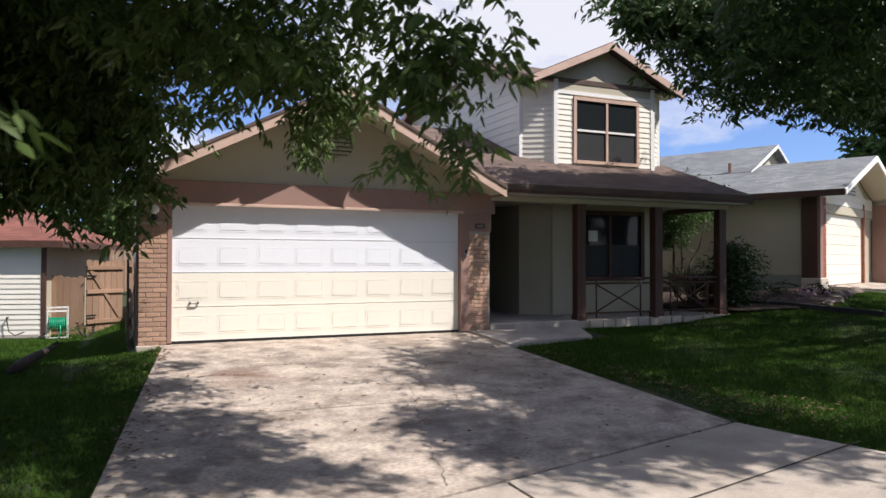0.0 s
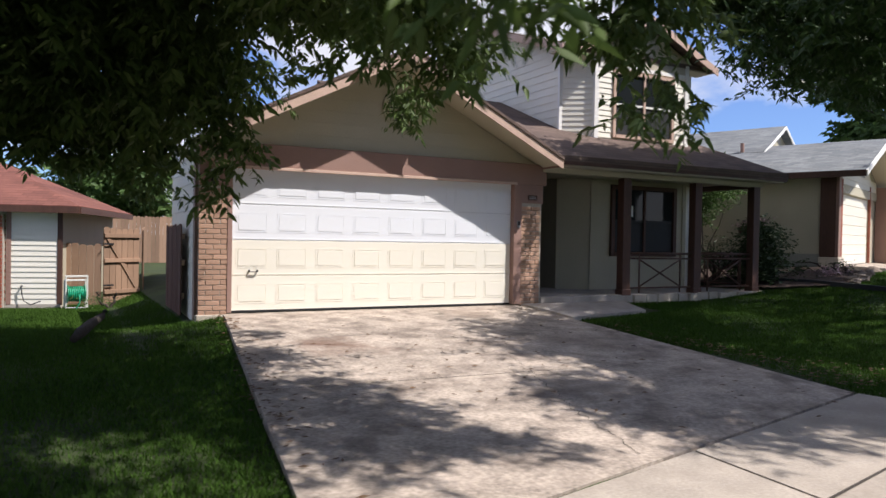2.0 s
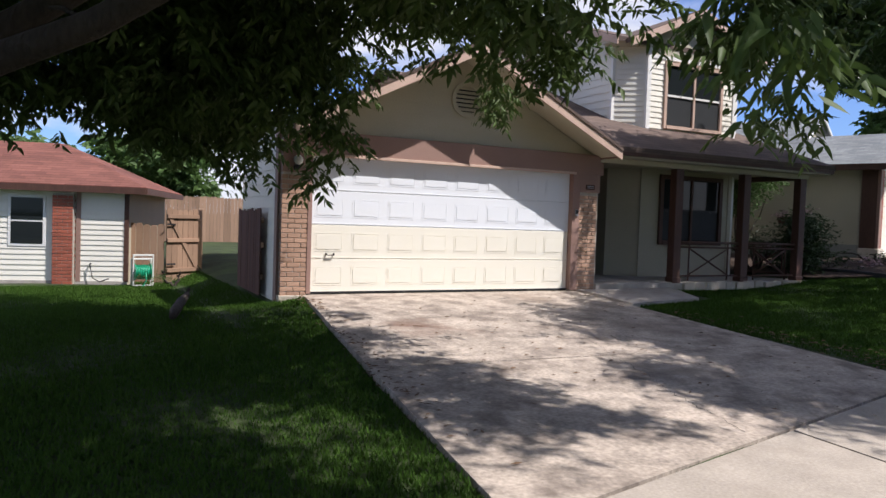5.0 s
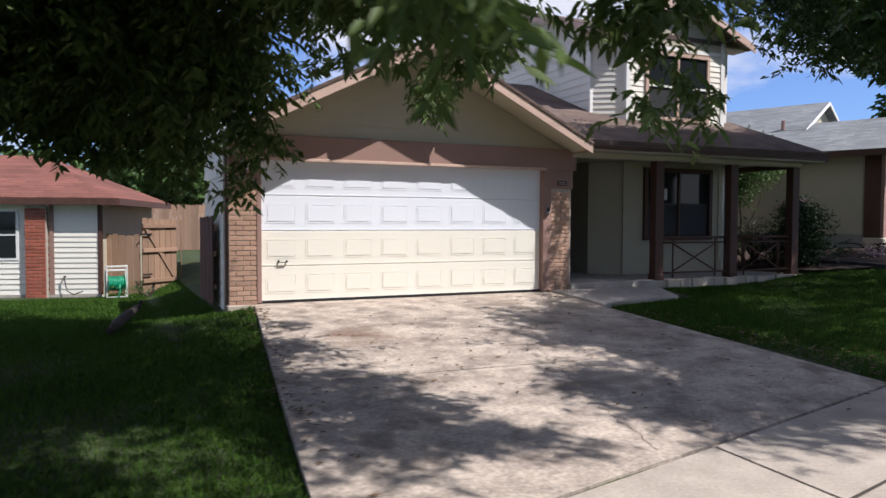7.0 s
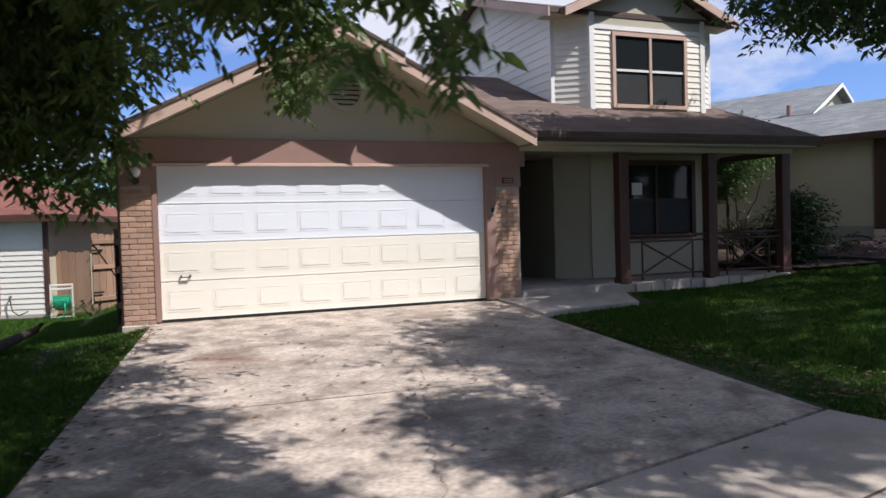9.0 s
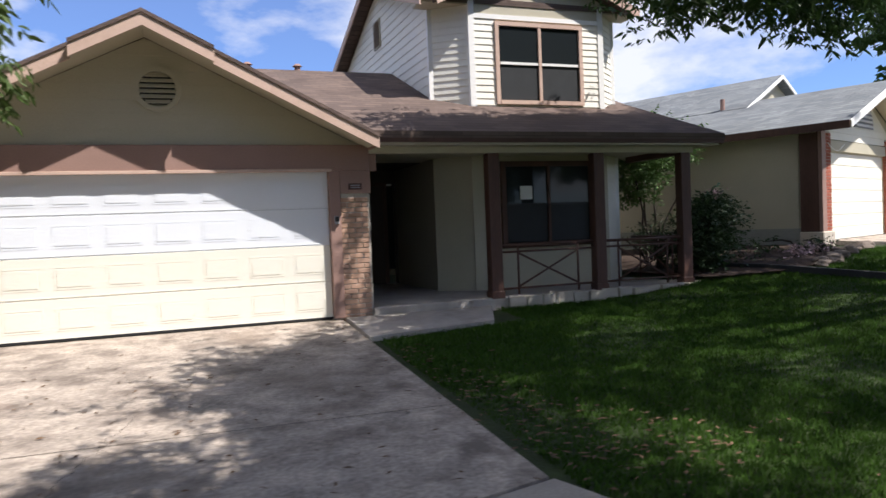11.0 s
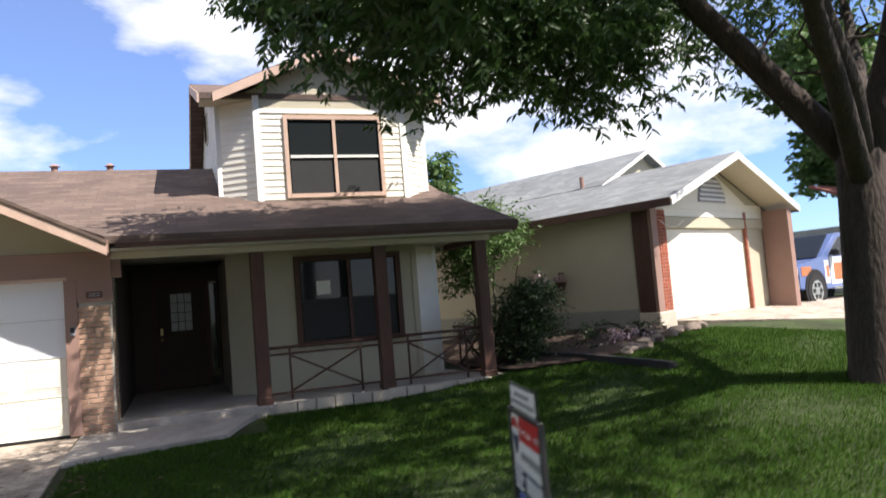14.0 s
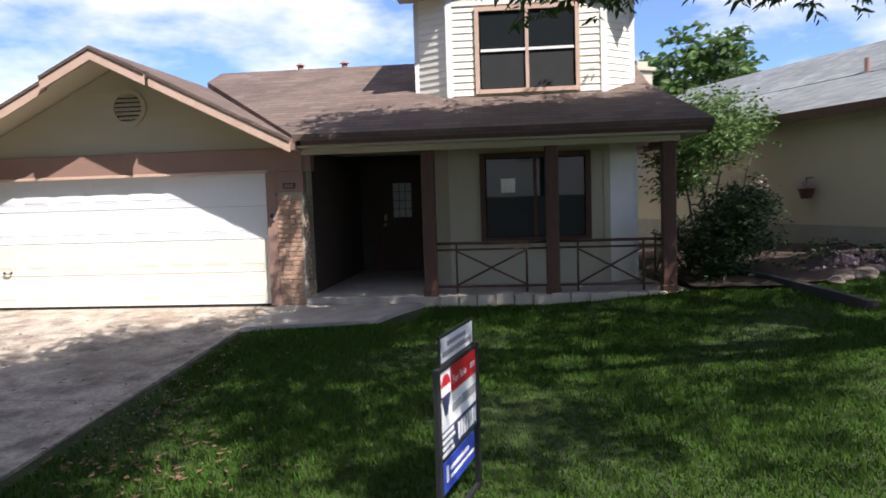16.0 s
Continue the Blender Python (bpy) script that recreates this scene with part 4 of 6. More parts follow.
part("front_wall", box(NX0, NX1, 0.0, 0.14, DH, NH), M_CREAM, neighbour)
part("far_side_wall", box(NX1 - 0.12, NX1, 0.15, 13.0, -0.4, NH), M_CREAM, neighbour)
part("back_wall", box(NX0, NX1, 13.0, 13.1, -0.4, NH), M_CREAM, neighbour)
brick_pier(neighbour, "brick_pier", NX0 + 0.16, -0.02, -0.07, 0.12, -0.05, 2.42, M_BRICK_RED, label="red brick pier")
brick_pier(neighbour, "brick_pier", DW + 0.02, DW + 0.17, -0.07, 0.12, -0.05, 2.42, M_BRICK_RED, label="red brick pier")
part("corner_trim", box(NX0 - 0.075, NX0 + 0.155, -0.11, -0.03, 0.22, 2.45, 0.006), M_BROWN, neighbour)
part("corner_trim", box(NX0 - 0.08, NX0 - 0.055, -0.03, 0.36, 0.22, 2.45, 0.006), M_DARKBROWN, neighbour, "dark brown corner board")
part("corner_trim", box(NX1 - 0.2, NX1 + 0.05, -0.70, -0.03, -0.3, 2.45, 0.006), M_BROWN, neighbour)
part("pier_foot", box(NX0 - 0.1, -0.03, -0.13, 0.38, -0.4, 0.22, 0.02), M_STONE, neighbour, "pale stone foot")
part("sagging_cable", tube([Vector((NX0 + 0.25 + 0.11 * k, -0.12, NH - 0.34 - 0.16 * math.sin(math.pi * k / 9))) for k in range(10)], [0.008] * 10, 6, "sagging_cable", M_WHITE_TRIM), M_WHITE_TRIM, neighbour, "white cable sagging over the door")
nd = part("garage_door", box(0.0, DW, 0.05, 0.08, 0.0, DH), M_DOOR_CREAM, neighbour, "pale cream sectional garage door")
for r in range(7):
    part("section", box(0.0, DW, 0.02, 0.05, 0.004 + r * DH / 7, (r + 1) * DH / 7 - 0.004, 0.006), M_DOOR_CREAM, nd)
part("door_head_board", box(-0.06, NX1 - 0.22, -0.06, 0.0, DH + 0.02, DH + 0.26, 0.006), M_CREAM, neighbour)
RM, RHALF, RSL, RAP = (NX0 + NX1) / 2, 3.16, 0.37, 3.70
ng = part("gable", prism([(NX0, -0.02, NH), (NX1, -0.02, NH), (RM, -0.02, RAP - 0.16)], 0.12, (0, 1, 0)), M_CREAM, neighbour)
siding(ng, (NX0 + 0.16, -0.03), (NX1 - 0.2, -0.03), NH - 0.24, NH + 0.1, 0.14, M_WHITE, depth=0.02)
# White triangle puts the gable's sunlit patch into the colour.
part("gable_panel", prism([(RM - 1.7, -0.045, NH + 0.1), (RM + 1.7, -0.045, NH + 0.1), (RM, -0.045, NH + 0.95)], 0.03, (0, 1, 0)), M_WHITE, neighbour, "white triangle painted as the sunlit part of the gable")
arch = bmesh.new()
ac = Vector((RM, -0.06, NH + 0.12))
ring_pts = [ac + Vector((0.66 * math.cos(a), 0, 0.66 * math.sin(a))) for a in [math.pi * k / 16 for k in range(17)]]
va = [arch.verts.new(p) for p in ring_pts]
vb = [arch.verts.new(p + Vector((0, 0.05, 0))) for p in ring_pts]
arch.faces.new(va)
for k in range(16):
    arch.faces.new((va[k], va[k + 1], vb[k + 1], vb[k]))
arched = part("arched_vent", arch, M_SIGN_GREY, neighbour, "half-round louvred vent")
for k in range(5):
    z = ac.z + 0.03 + 0.11 * k
    w = math.sqrt(max(0.02, 0.62 ** 2 - (z + 0.05 - ac.z) ** 2))
    part("slat", prism([(ac.x - w, -0.10, z), (ac.x + w, -0.10, z), (ac.x + w, -0.065, z + 0.06), (ac.x - w, -0.065, z + 0.06)], 0.01, (0, 0, 1)), M_WHITE_TRIM, arched)
for side in (-1, 1):
    x0, x1 = RM, RM + side * RHALF
    z0, z1 = RAP, RAP - RSL * RHALF
    part("roof_slope", prism([(x0, -0.78, z0), (x1, -0.78, z1), (x1, 13.4, z1), (x0, 13.4, z0)], -0.1, (0, 0, 1)), M_ROOF_GREY, neighbour, "grey shingle roof slope")
    part("rake_board", prism([(x0, -0.81, z0 - 0.01), (x1, -0.81, z1 - 0.01), (x1, -0.81, z1 - 0.17), (x0, -0.81, z0 - 0.17)], 0.03, (0, 1, 0)), M_WHITE_TRIM, neighbour, "white rake board")
    part("soffit", prism([(x0, -0.77, z0 - 0.12), (x1, -0.77, z1 - 0.12), (x1, -0.02, z1 - 0.12), (x0, -0.02, z0 - 0.12)], 0.02, (0, 0, 1)), M_CREAM, neighbour)
    part("eave_fascia", box(min(x1, x1 + side * 0.03), max(x1, x1 + side * 0.03), -0.78, 13.3, z1 - 0.17, z1 - 0.01), M_DARKBROWN, neighbour)
    part("eave_soffit", box(min(x1, x1 - side * 0.36), max(x1, x1 - side * 0.36), 0.0, 13.2, z1 - 0.15, z1 - 0.12), M_CREAM, neighbour)
# higher roof wing behind
for side in (-1, 1):
    x0, x1, z0, z1 = 3.8, 3.8 + side * 2.3, 4.56, 4.56 - 0.48 * 2.3
    part("rear_roof", prism([(x0, 2.5, z0), (x1, 2.5, z1), (x1, 12.6, z1), (x0, 12.6, z0)], -0.1, (0, 0, 1)), M_ROOF_GREY, neighbour)
    part("rear_rake_board", prism([(x0, 2.47, z0 - 0.01), (x1, 2.47, z1 - 0.01), (x1, 2.47, z1 - 0.11), (x0, 2.47, z0 - 0.11)], 0.03, (0, 1, 0)), M_WHITE_TRIM, neighbour)
part("wing_wall", box(1.62, 1.72, 2.6, 12.5, 3.0, 3.42), M_CREAM, neighbour)
part("rear_gable", prism([(1.9, 2.75, 3.0), (5.6, 2.75, 3.0), (5.6, 2.75, 3.58), (3.8, 2.75, 4.44), (1.9, 2.75, 3.54)], 0.1, (0, 1, 0)), M_CREAM, neighbour)
ch = bmesh.new()
add_box(ch, 1.2, 1.8, 11.8, 12.4, 2.0, 5.0, 0.01)
add_box(ch, 1.12, 1.88, 11.72, 12.48, 5.0, 5.12, 0.01)
add_box(ch, 1.3, 1.7, 11.9, 12.3, 5.12, 5.32, 0.01)
part("chimney", ch, M_CREAM, neighbour)
for x, y in ((0.9, 7.4), (1.6, 3.2)):
    zz = RAP - RSL * abs(x - RM)
    vp = bmesh.new()
    cyl(vp, (x, y, zz + 0.1), 0.06, 0.4)
    part("roof_vent_pipe", vp, M_BROWN, neighbour)
nd_slab = part("neighbour_driveway", prism([(-0.1, -0.02, 0.0), (8.5, -0.02, 0.0), (10.5, -6.0, -0.35), (3.2, -6.0, -0.35)], -0.1, (0, 0, 1)), M_CONCRETE, None, m=NB)
tagged(nd_slab, "pale concrete driveway of the neighbouring house", "driveway", kind="structure")

# hanging flower basket on the neighbour's side wall
basket = thing("hanging_basket", "dark hanging basket with pale flowers on the cream wall", "flower basket", m=NB @ pose(NX0 - 0.2, 2.35, 0.92))
bb = bmesh.new()
cyl(bb, (0, 0, 0), 0.10, 0.2, "Z", 12, 0.16)
part("basket", bb, M_DARKBROWN, basket)
bb = bmesh.new()
add_box(bb, -0.01, 0.18, -0.01, 0.01, 0.30, 0.32)
add_box(bb, -0.01, 0.01, -0.01, 0.01, 0.1, 0.32)
part("bracket", bb, M_IRON, basket)
rng = np.random.default_rng(5)
part("flowers", leaf_cloud("flowers", rng, blob_points(rng, [(0, 0, 0.16, 0.17, 0.17, 0.10, 60)]), np.full(60, 0.6), 0.08, 4, M_FLOWER, droop=-0.2, spread=0.05, wide=0.8), M_FLOWER, basket, kind="stuff")

# stone-edged bed along the neighbour's wall
bed_front = [(6.55, -0.30), (7.5, -0.95), (8.4, -1.05), (9.4, -0.55), (10.3, 0.55)]
bed_back = [(6.1, 6.2), (6.8, 6.2), (7.4, 6.2), (7.9, 6.2), (8.3, 6.2)]
bed_rows = []
for (xa, ya), (xb, yb) in zip(bed_front, bed_back):
    line = [(xa + (xb - xa) * k / 16, ya + (yb - ya) * k / 16) for k in range(17)]
    bed_rows.append([(x, y, float(base_height(x, y)) + 0.035) for x, y in line])
bed_faces = [(a * 17 + b, (a + 1) * 17 + b, (a + 1) * 17 + b + 1, a * 17 + b + 1) for a in range(4) for b in range(16)]
bed = tagged(new("mulch_bed", mesh_of("mulch_bed", [p for row in bed_rows for p in row], bed_faces, M_MULCH)), "dark mulch bed along the cream wall", "flower bed", kind="structure")
rng = random.Random(4)


def rock_mesh(seed, s):
    bm = bmesh.new()
    bmesh.ops.create_icosphere(bm, subdivisions=2, radius=s)
    r = random.Random(seed)
    ph = [r.uniform(0, 6) for _ in range(3)]
    for v in bm.verts:
        v.co *= 1 + 0.22 * math.sin(v.co.x / s * 2.1 + ph[0]) * math.sin(v.co.y / s * 2.3 + ph[1]) + 0.12 * math.sin(v.co.z / s * 4 + ph[2])
        v.co.z *= 0.62
    me = bpy.data.meshes.new("rock")
    bm.to_mesh(me)
    bm.free()
    me.materials.append(M_ROCK)
    return me


rocks = [rock_mesh(k, 0.13) for k in range(4)]
for k in range(30):
    u = k / 29
    x = 8.25 + 2.4 * u + rng.uniform(-0.08, 0.08)
    y = -1.0 + 0.95 * u + rng.uniform(-0.12, 0.12)
    ob = new("rock", rocks[k % 4])
    s = rng.uniform(0.6, 1.25)
    ob.matrix_basis = pose(x, y, float(base_height(x, y)) + 0.03, rng.uniform(-12, 12), rng.uniform(-12, 12), rng.uniform(0, 360)) @ Matrix.Diagonal((s, s, s, 1))
    tagged(ob, "rough brownish stone edging the mulch bed", "rock", "bed edging stones")
ed_pts = [Vector((7.15 + 0.88 * u, 1.4 - 3.9 * u, 0)) for u in [k / 8 for k in range(9)]]
ed_bm = bmesh.new()
ed_rows = []
for p in ed_pts:
    z = float(base_height(p.x, p.y))
    ed_rows.append([ed_bm.verts.new((p.x + dx, p.y, z + dz)) for dx, dz in ((-0.10, -0.02), (-0.06, 0.085), (0.05, 0.085), (0.09, -0.02))])
for a, b in zip(ed_rows, ed_rows[1:]):
    for k in range(3):
        ed_bm.faces.new((a[k], a[k + 1], b[k + 1], b[k]))
ed_bm.faces.new(ed_rows[0])
ed_bm.faces.new(ed_rows[-1][::-1])
edging = part("bed_edging", ed_bm, M_TYRE)
tagged(edging, "black plastic edging strip lying on the lawn", "edging")
# ---- the house on the other side ----
LH = pose(-7.14, 6.42, -0.50, 0, 0, -14)
left_house = thing("side_house", "white-sided single-storey house with red-brown hip roof", "house", m=LH)
lhw = part("front_wall", box(-2.6, 0.0, 0.0, 0.14, -0.2, 2.25), M_WHITE, left_house)
siding(lhw, (-0.93, -0.004), (0.0, -0.004), 0.12, 2.15, 0.115, M_WHITE)
part("foundation", box(-2.6, 0.02, -0.03, 0.0, -0.2, 0.12), M_SLAB, left_house)
part("side_wall", box(-0.14, 0.0, 0.14, 5.2, -0.2, 2.25), M_CREAM, left_house)
part("corner_board", box(-0.05, 0.035, -0.03, 0.06, 0.1, 2.2), M_DARKBROWN, left_house)
part("corner_board", box(-1.02, -0.93, -0.03, 0.0, 0.1, 2.2), M_BROWN, left_house)
brick_pier(left_house, "brick_wall", -1.47, -1.04, -0.12, 0.1, -0.1, 2.0, M_BRICK_RED, label="red brick wall piece")
siding(lhw, (-2.6, -0.004), (-1.5, -0.004), 0.12, 2.15, 0.115, M_WHITE)
lhf = part("window_frame", box(-2.36, -1.62, -0.03, -0.004, 0.85, 1.95, 0.005), M_WHITE_TRIM, left_house)
part("pane", box(-2.30, -1.68, -0.036, -0.03, 0.91, 1.38), M_GLASS, lhf)
part("pane", box(-2.30, -1.68, -0.036, -0.03, 1.42, 1.89), M_GLASS, lhf)
ov = 0.42
hz, hp = 2.2, 3.35
part("hip_roof", prism([(-4.5, -ov + 0.2, hz), (ov, -ov + 0.2, hz), (-2.2, 3.4, hp), (-4.5, 3.4, hp)], -0.08, (0, 0, 1)), M_ROOF_RED, left_house, "red-brown shingle hip slope")
part("hip_roof", prism([(ov, -ov + 0.2, hz), (ov, 5.7, hz), (-2.2, 3.5, hp), (-2.2, 3.4, hp)], -0.08, (0, 0, 1)), M_ROOF_RED, left_house, "red-brown shingle hip slope")
part("eave_board", box(-4.5, ov, -ov + 0.17, -ov + 0.2, hz - 0.16, hz - 0.02), M_DARKBROWN, left_house)
part("eave_board", box(ov, ov + 0.03, -ov + 0.2, 5.7, hz - 0.16, hz - 0.02), M_DARKBROWN, left_house)
part("eave_soffit", box(-4.5, ov, -ov + 0.2, 0.0, hz - 0.14, hz - 0.11), M_CREAM, left_house)
part("eave_soffit", box(0.0, ov, 0.0, 5.6, hz - 0.14, hz - 0.11), M_CREAM, left_house)
tap = part("garden_tap", tube([(-0.72, -0.02, 0.5), (-0.72, -0.09, 0.5), (-0.70, -0.10, 0.38), (-0.66, -0.12, 0.2), (-0.5, -0.2, 0.12), (-0.3, -0.25, 0.2)], [0.02, 0.02, 0.012, 0.012, 0.012, 0.012], 6, "garden_tap", M_IRON), M_IRON, left_house, "outdoor tap with a dark hose")


def fence_panel(name, p0, p1, z0, z1, label, board=0.14, rails=True, cross=False, category="fence", mat=None):
    """Upright weathered boards with rails behind; each board a part."""
    p0, p1 = Vector((*p0, 0)), Vector((*p1, 0))
    d = (p1 - p0)
    ln = d.length
    ang = math.degrees(math.atan2(d.y, d.x))
    f = thing(name, label, category, m=pose(p0.x, p0.y, z0, 0, 0, ang))
    n = max(1, int(ln / board))
    r = random.Random(int(ln * 100))
    w = ln / n
    for k in range(n):
        h = z1 - z0 + r.uniform(-0.03, 0.02)
        bm = bmesh.new()
        a = k * w + 0.004
        vs = [(a, 0, 0), (a + w - 0.008, 0, 0), (a + w - 0.008, 0, h - 0.04), (a + w - 0.04, 0, h), (a + 0.03, 0, h), (a, 0, h - 0.04)]
        part("board", prism(vs, 0.018, (0, 1, 0)), mat or M_FENCE, f, m=pose(0, r.uniform(-0.004, 0.004), 0))
    if rails:
        for z in (0.25, (z1 - z0) * 0.55, z1 - z0 - 0.22):
            part("rail", box(0, ln, -0.045, -0.002, z, z + 0.09, 0.004), M_FENCE, f)
    if cross:
        part("brace", prism([(0.06, -0.03, z1 - z0 - 0.25), (0.16, -0.03, z1 - z0 - 0.25), (ln - 0.02, -0.03, 0.35), (ln - 0.12, -0.03, 0.35)], 0.025, (0, 1, 0)), M_FENCE, f)
        for z in (0.4, z1 - z0 - 0.4):
            part("hinge", box(-0.03, 0.22, -0.052, -0.046, z + 0.02, z + 0.06), M_IRON, f)
    return f


fence_panel("fence_gate", (-6.30, 6.60), (-5.54, 7.15), -0.45, 1.26, "weathered wooden fence gate standing ajar", cross=True, category="gate")
fence_panel("wooden_fence", (-7.08, 6.90), (-6.34, 6.65), -0.50, 0.90, "low weathered wooden fence piece beside the gate", rails=False)
fence_panel("side_fence", (-5.42, 7.25), (-5.0, 12.5), -0.45, 1.28, "grey weathered board fence running along the side yard", rails=False)
fence_panel("rear_fence", (-7.4, 20.0), (6.0, 20.2), 0.0, 1.85, "weathered wooden rear fence", rails=False)
fence_panel("rear_fence", (6.4, 11.0), (10.4, 11.4), 0.1, 1.9, "weathered wooden fence between the houses", rails=False)
side_gate = fence_panel("dark_gate", (-5.47, 0.7), (-5.47, 2.5), -0.1, 1.28, "maroon wooden gate, coloured dark for shade, against the garage wall", rails=True, category="gate", mat=M_DARKFENCE)

# driftwood log on the side lawn
log_pts = [Vector((-6.93, -0.75, -0.2)), Vector((-6.85, -0.3, -0.18)), Vector((-6.72, 0.25, -0.14)), Vector((-6.55, 0.9, -0.1)), Vector((-6.5, 1.1, -0.04))]
log_ob = part("log", tube(log_pts, [0.05, 0.075, 0.07, 0.05, 0.03], 9, "log", M_BARK), M_BARK)
tagged(log_ob, "dark weathered branch lying on the side lawn", "log")

# hose reel
reel = thing("hose_reel", "grey plastic hose reel with green hose beside the wall", "hose reel", m=pose(-6.84, 6.0, -0.47, 0, 0, 8))
for x in (-0.2, 0.2):
    part("leg", box(x - 0.015, x + 0.015, -0.10, -0.07, 0, 0.72, 0.005), M_PLASTIC, reel)
    part("leg", box(x - 0.015, x + 0.015, 0.10, 0.13, 0, 0.62, 0.005), M_PLASTIC, reel)
part("handle", box(-0.2, 0.2, -0.10, -0.075, 0.68, 0.72, 0.005), M_PLASTIC, reel)
part("tray", box(-0.2, 0.2, -0.09, 0.12, 0.60, 0.63, 0.005), M_PLASTIC, reel)
part("crossbar", box(-0.2, 0.2, -0.10, -0.075, 0.03, 0.06, 0.005), M_PLASTIC, reel)
pts, rad = [], []
for k in range(120):
    a = k * 0.42
    pts.append((-0.14 + 0.28 * (k / 119), 0.01 + 0.15 * math.cos(a), 0.33 + 0.15 * math.sin(a)))
    rad.append(0.014)
part("hose", tube(pts, rad, 6, "hose", M_GREEN_HOSE), M_GREEN_HOSE, reel, "coiled green hose")
part("hose_end", tube([(0.05, -0.14, 0.33), (0.05, -0.16, 0.15), (-0.02, -0.18, 0.03), (-0.16, -0.22, 0.02)], [0.013] * 4, 6, "hose_end", M_GREEN_HOSE), M_GREEN_HOSE, reel)
rb = bmesh.new()
cyl(rb, (-0.16, 0.01, 0.33), 0.19, 0.012, "X", 20)
cyl(rb, (0.16, 0.01, 0.33), 0.19, 0.012, "X", 20)
cyl(rb, (0, 0.01, 0.33), 0.1, 0.3, "X", 14)
part("drum", rb, M_GREEN_HOSE, reel)

# ---- for-sale sign on the lawn ----
SG = pose(3.64, -6.38, -0.46, 0, 0, -102.5) @ Matrix.Diagonal((1.32, 1.0, 0.98, 1.0))
sign = thing("yard_sign", "black metal yard sign with white, red and blue sheets", "sign", m=SG)
fb = bmesh.new()
for x in (0.0, 0.62):
    add_box(fb, x - 0.018, x + 0.018, -0.018, 0.018, -0.1, 1.13, 0.004)
for z in (0.12, 1.112):
    add_box(fb, 0.018, 0.602, -0.015, 0.015, z - 0.016, z + 0.016, 0.003)
add_box(fb, 0.04, 0.056, -0.006, 0.006, 1.128, 1.31)
add_box(fb, 0.564, 0.58, -0.006, 0.006, 1.128, 1.31)
add_box(fb, 0.04, 0.58, -0.006, 0.006, 1.296, 1.312)
part("sign_frame", fb, M_IRON, sign, "black square-tube frame")


def sheet(name, x0, x1, z0, z1, mat, y=0.0, t=0.004, parent=None):
    return part(name, box(x0, x1, y - t, y + t, z0, z1), mat, parent)


def balloon_band(cx, y, z0, z1):
    """A slice of an upturned drop, wide above and pointed below."""
    zs = [z0 + (z1 - z0) * k / 8 for k in range(9)]
    w = []
    for z in zs:
        u = (z - 0.80) / 0.27
        w.append(0.068 * min(1.0, 0.12 + 1.55 * u) if u < 0.6 else 0.068 * math.sqrt(max(0.0, 1 - ((u - 0.6) / 0.41) ** 2)) + 0.001)
    pts = [(cx - a, y, z) for a, z in zip(w, zs)] + [(cx + a, y, z) for a, z in reversed(list(zip(w, zs)))]
    return prism(pts, 0.002 if y > 0 else -0.002, (0, 1, 0))


rider = sheet("rider", 0.045, 0.575, 1.145, 1.294, M_SIGN_WHITE, parent=sign)
main = sheet("sign_sheet", 0.019, 0.601, 0.56, 1.094, M_SIGN_WHITE, parent=sign)
lower = sheet("lower_rider", 0.07, 0.57, 0.34, 0.53, M_SIGN_BLUE, parent=sign)
sheet("rail_label", 0.27, 0.34, 0.125, 0.15, M_PAPER, -0.018, 0.002, sign)
for y in (-0.006, 0.006):
    f = (lambda a, b: (a, b)) if y < 0 else (lambda a, b: (0.62 - b, 0.62 - a))
    sheet("text_bar", *f(0.15, 0.44), 1.232, 1.258, M_SIGN_GREY, y, 0.002, rider)
    sheet("text_bar", *f(0.08, 0.53), 1.175, 1.205, M_SIGN_GREY, y, 0.002, rider)
    sheet("red_band", *f(0.19, 0.60), 0.925, 1.092, M_SIGN_RED, y, 0.002, main)
    sheet("text_bar", *f(0.50, 0.575), 0.98, 1.015, M_FLOWER, y * 1.35, 0.002, main)
    sheet("text_bar", *f(0.20, 0.34), 0.80, 0.85, M_SIGN_GREY, y * 1.35, 0.002, main)
    sheet("text_bar", *f(0.36, 0.585), 0.795, 0.855, M_SIGN_GREY, y * 1.35, 0.002, main)
    sheet("navy_band", *f(0.021, 0.599), 0.562, 0.725, M_SIGN_DARK, y, 0.002, main)
    for z in (0.705, 0.665, 0.625, 0.585):
        sheet("text_bar", *f(0.03, 0.23 - (z * 100 % 3) * 0.02), z - 0.012, z + 0.010, M_SIGN_WHITE, y * 1.35, 0.002, main)
    for k in range(7):
        sheet("text_bar", *f(0.27 + 0.046 * k, 0.303 + 0.046 * k), 0.59, 0.70, M_SIGN_WHITE, y * 1.35, 0.002, main)
    sheet("text_bar", *f(0.09, 0.115), 0.40, 0.50, M_SIGN_WHITE, y, 0.002, lower)
    sheet("text_bar", *f(0.15, 0.44), 0.45, 0.472, M_SIGN_WHITE, y, 0.002, lower)
    sheet("text_bar", *f(0.15, 0.53), 0.40, 0.418, M_SIGN_WHITE, y, 0.002, lower)
    cx = 0.105 if y < 0 else 0.515
    for z0, z1, mat in ((1.0, 1.068, M_SIGN_RED), (0.945, 1.0, M_SIGN_WHITE), (0.82, 0.945, M_SIGN_DARK)):
        part("logo_shape", balloon_band(cx, y * 1.4, z0, z1), mat, main)
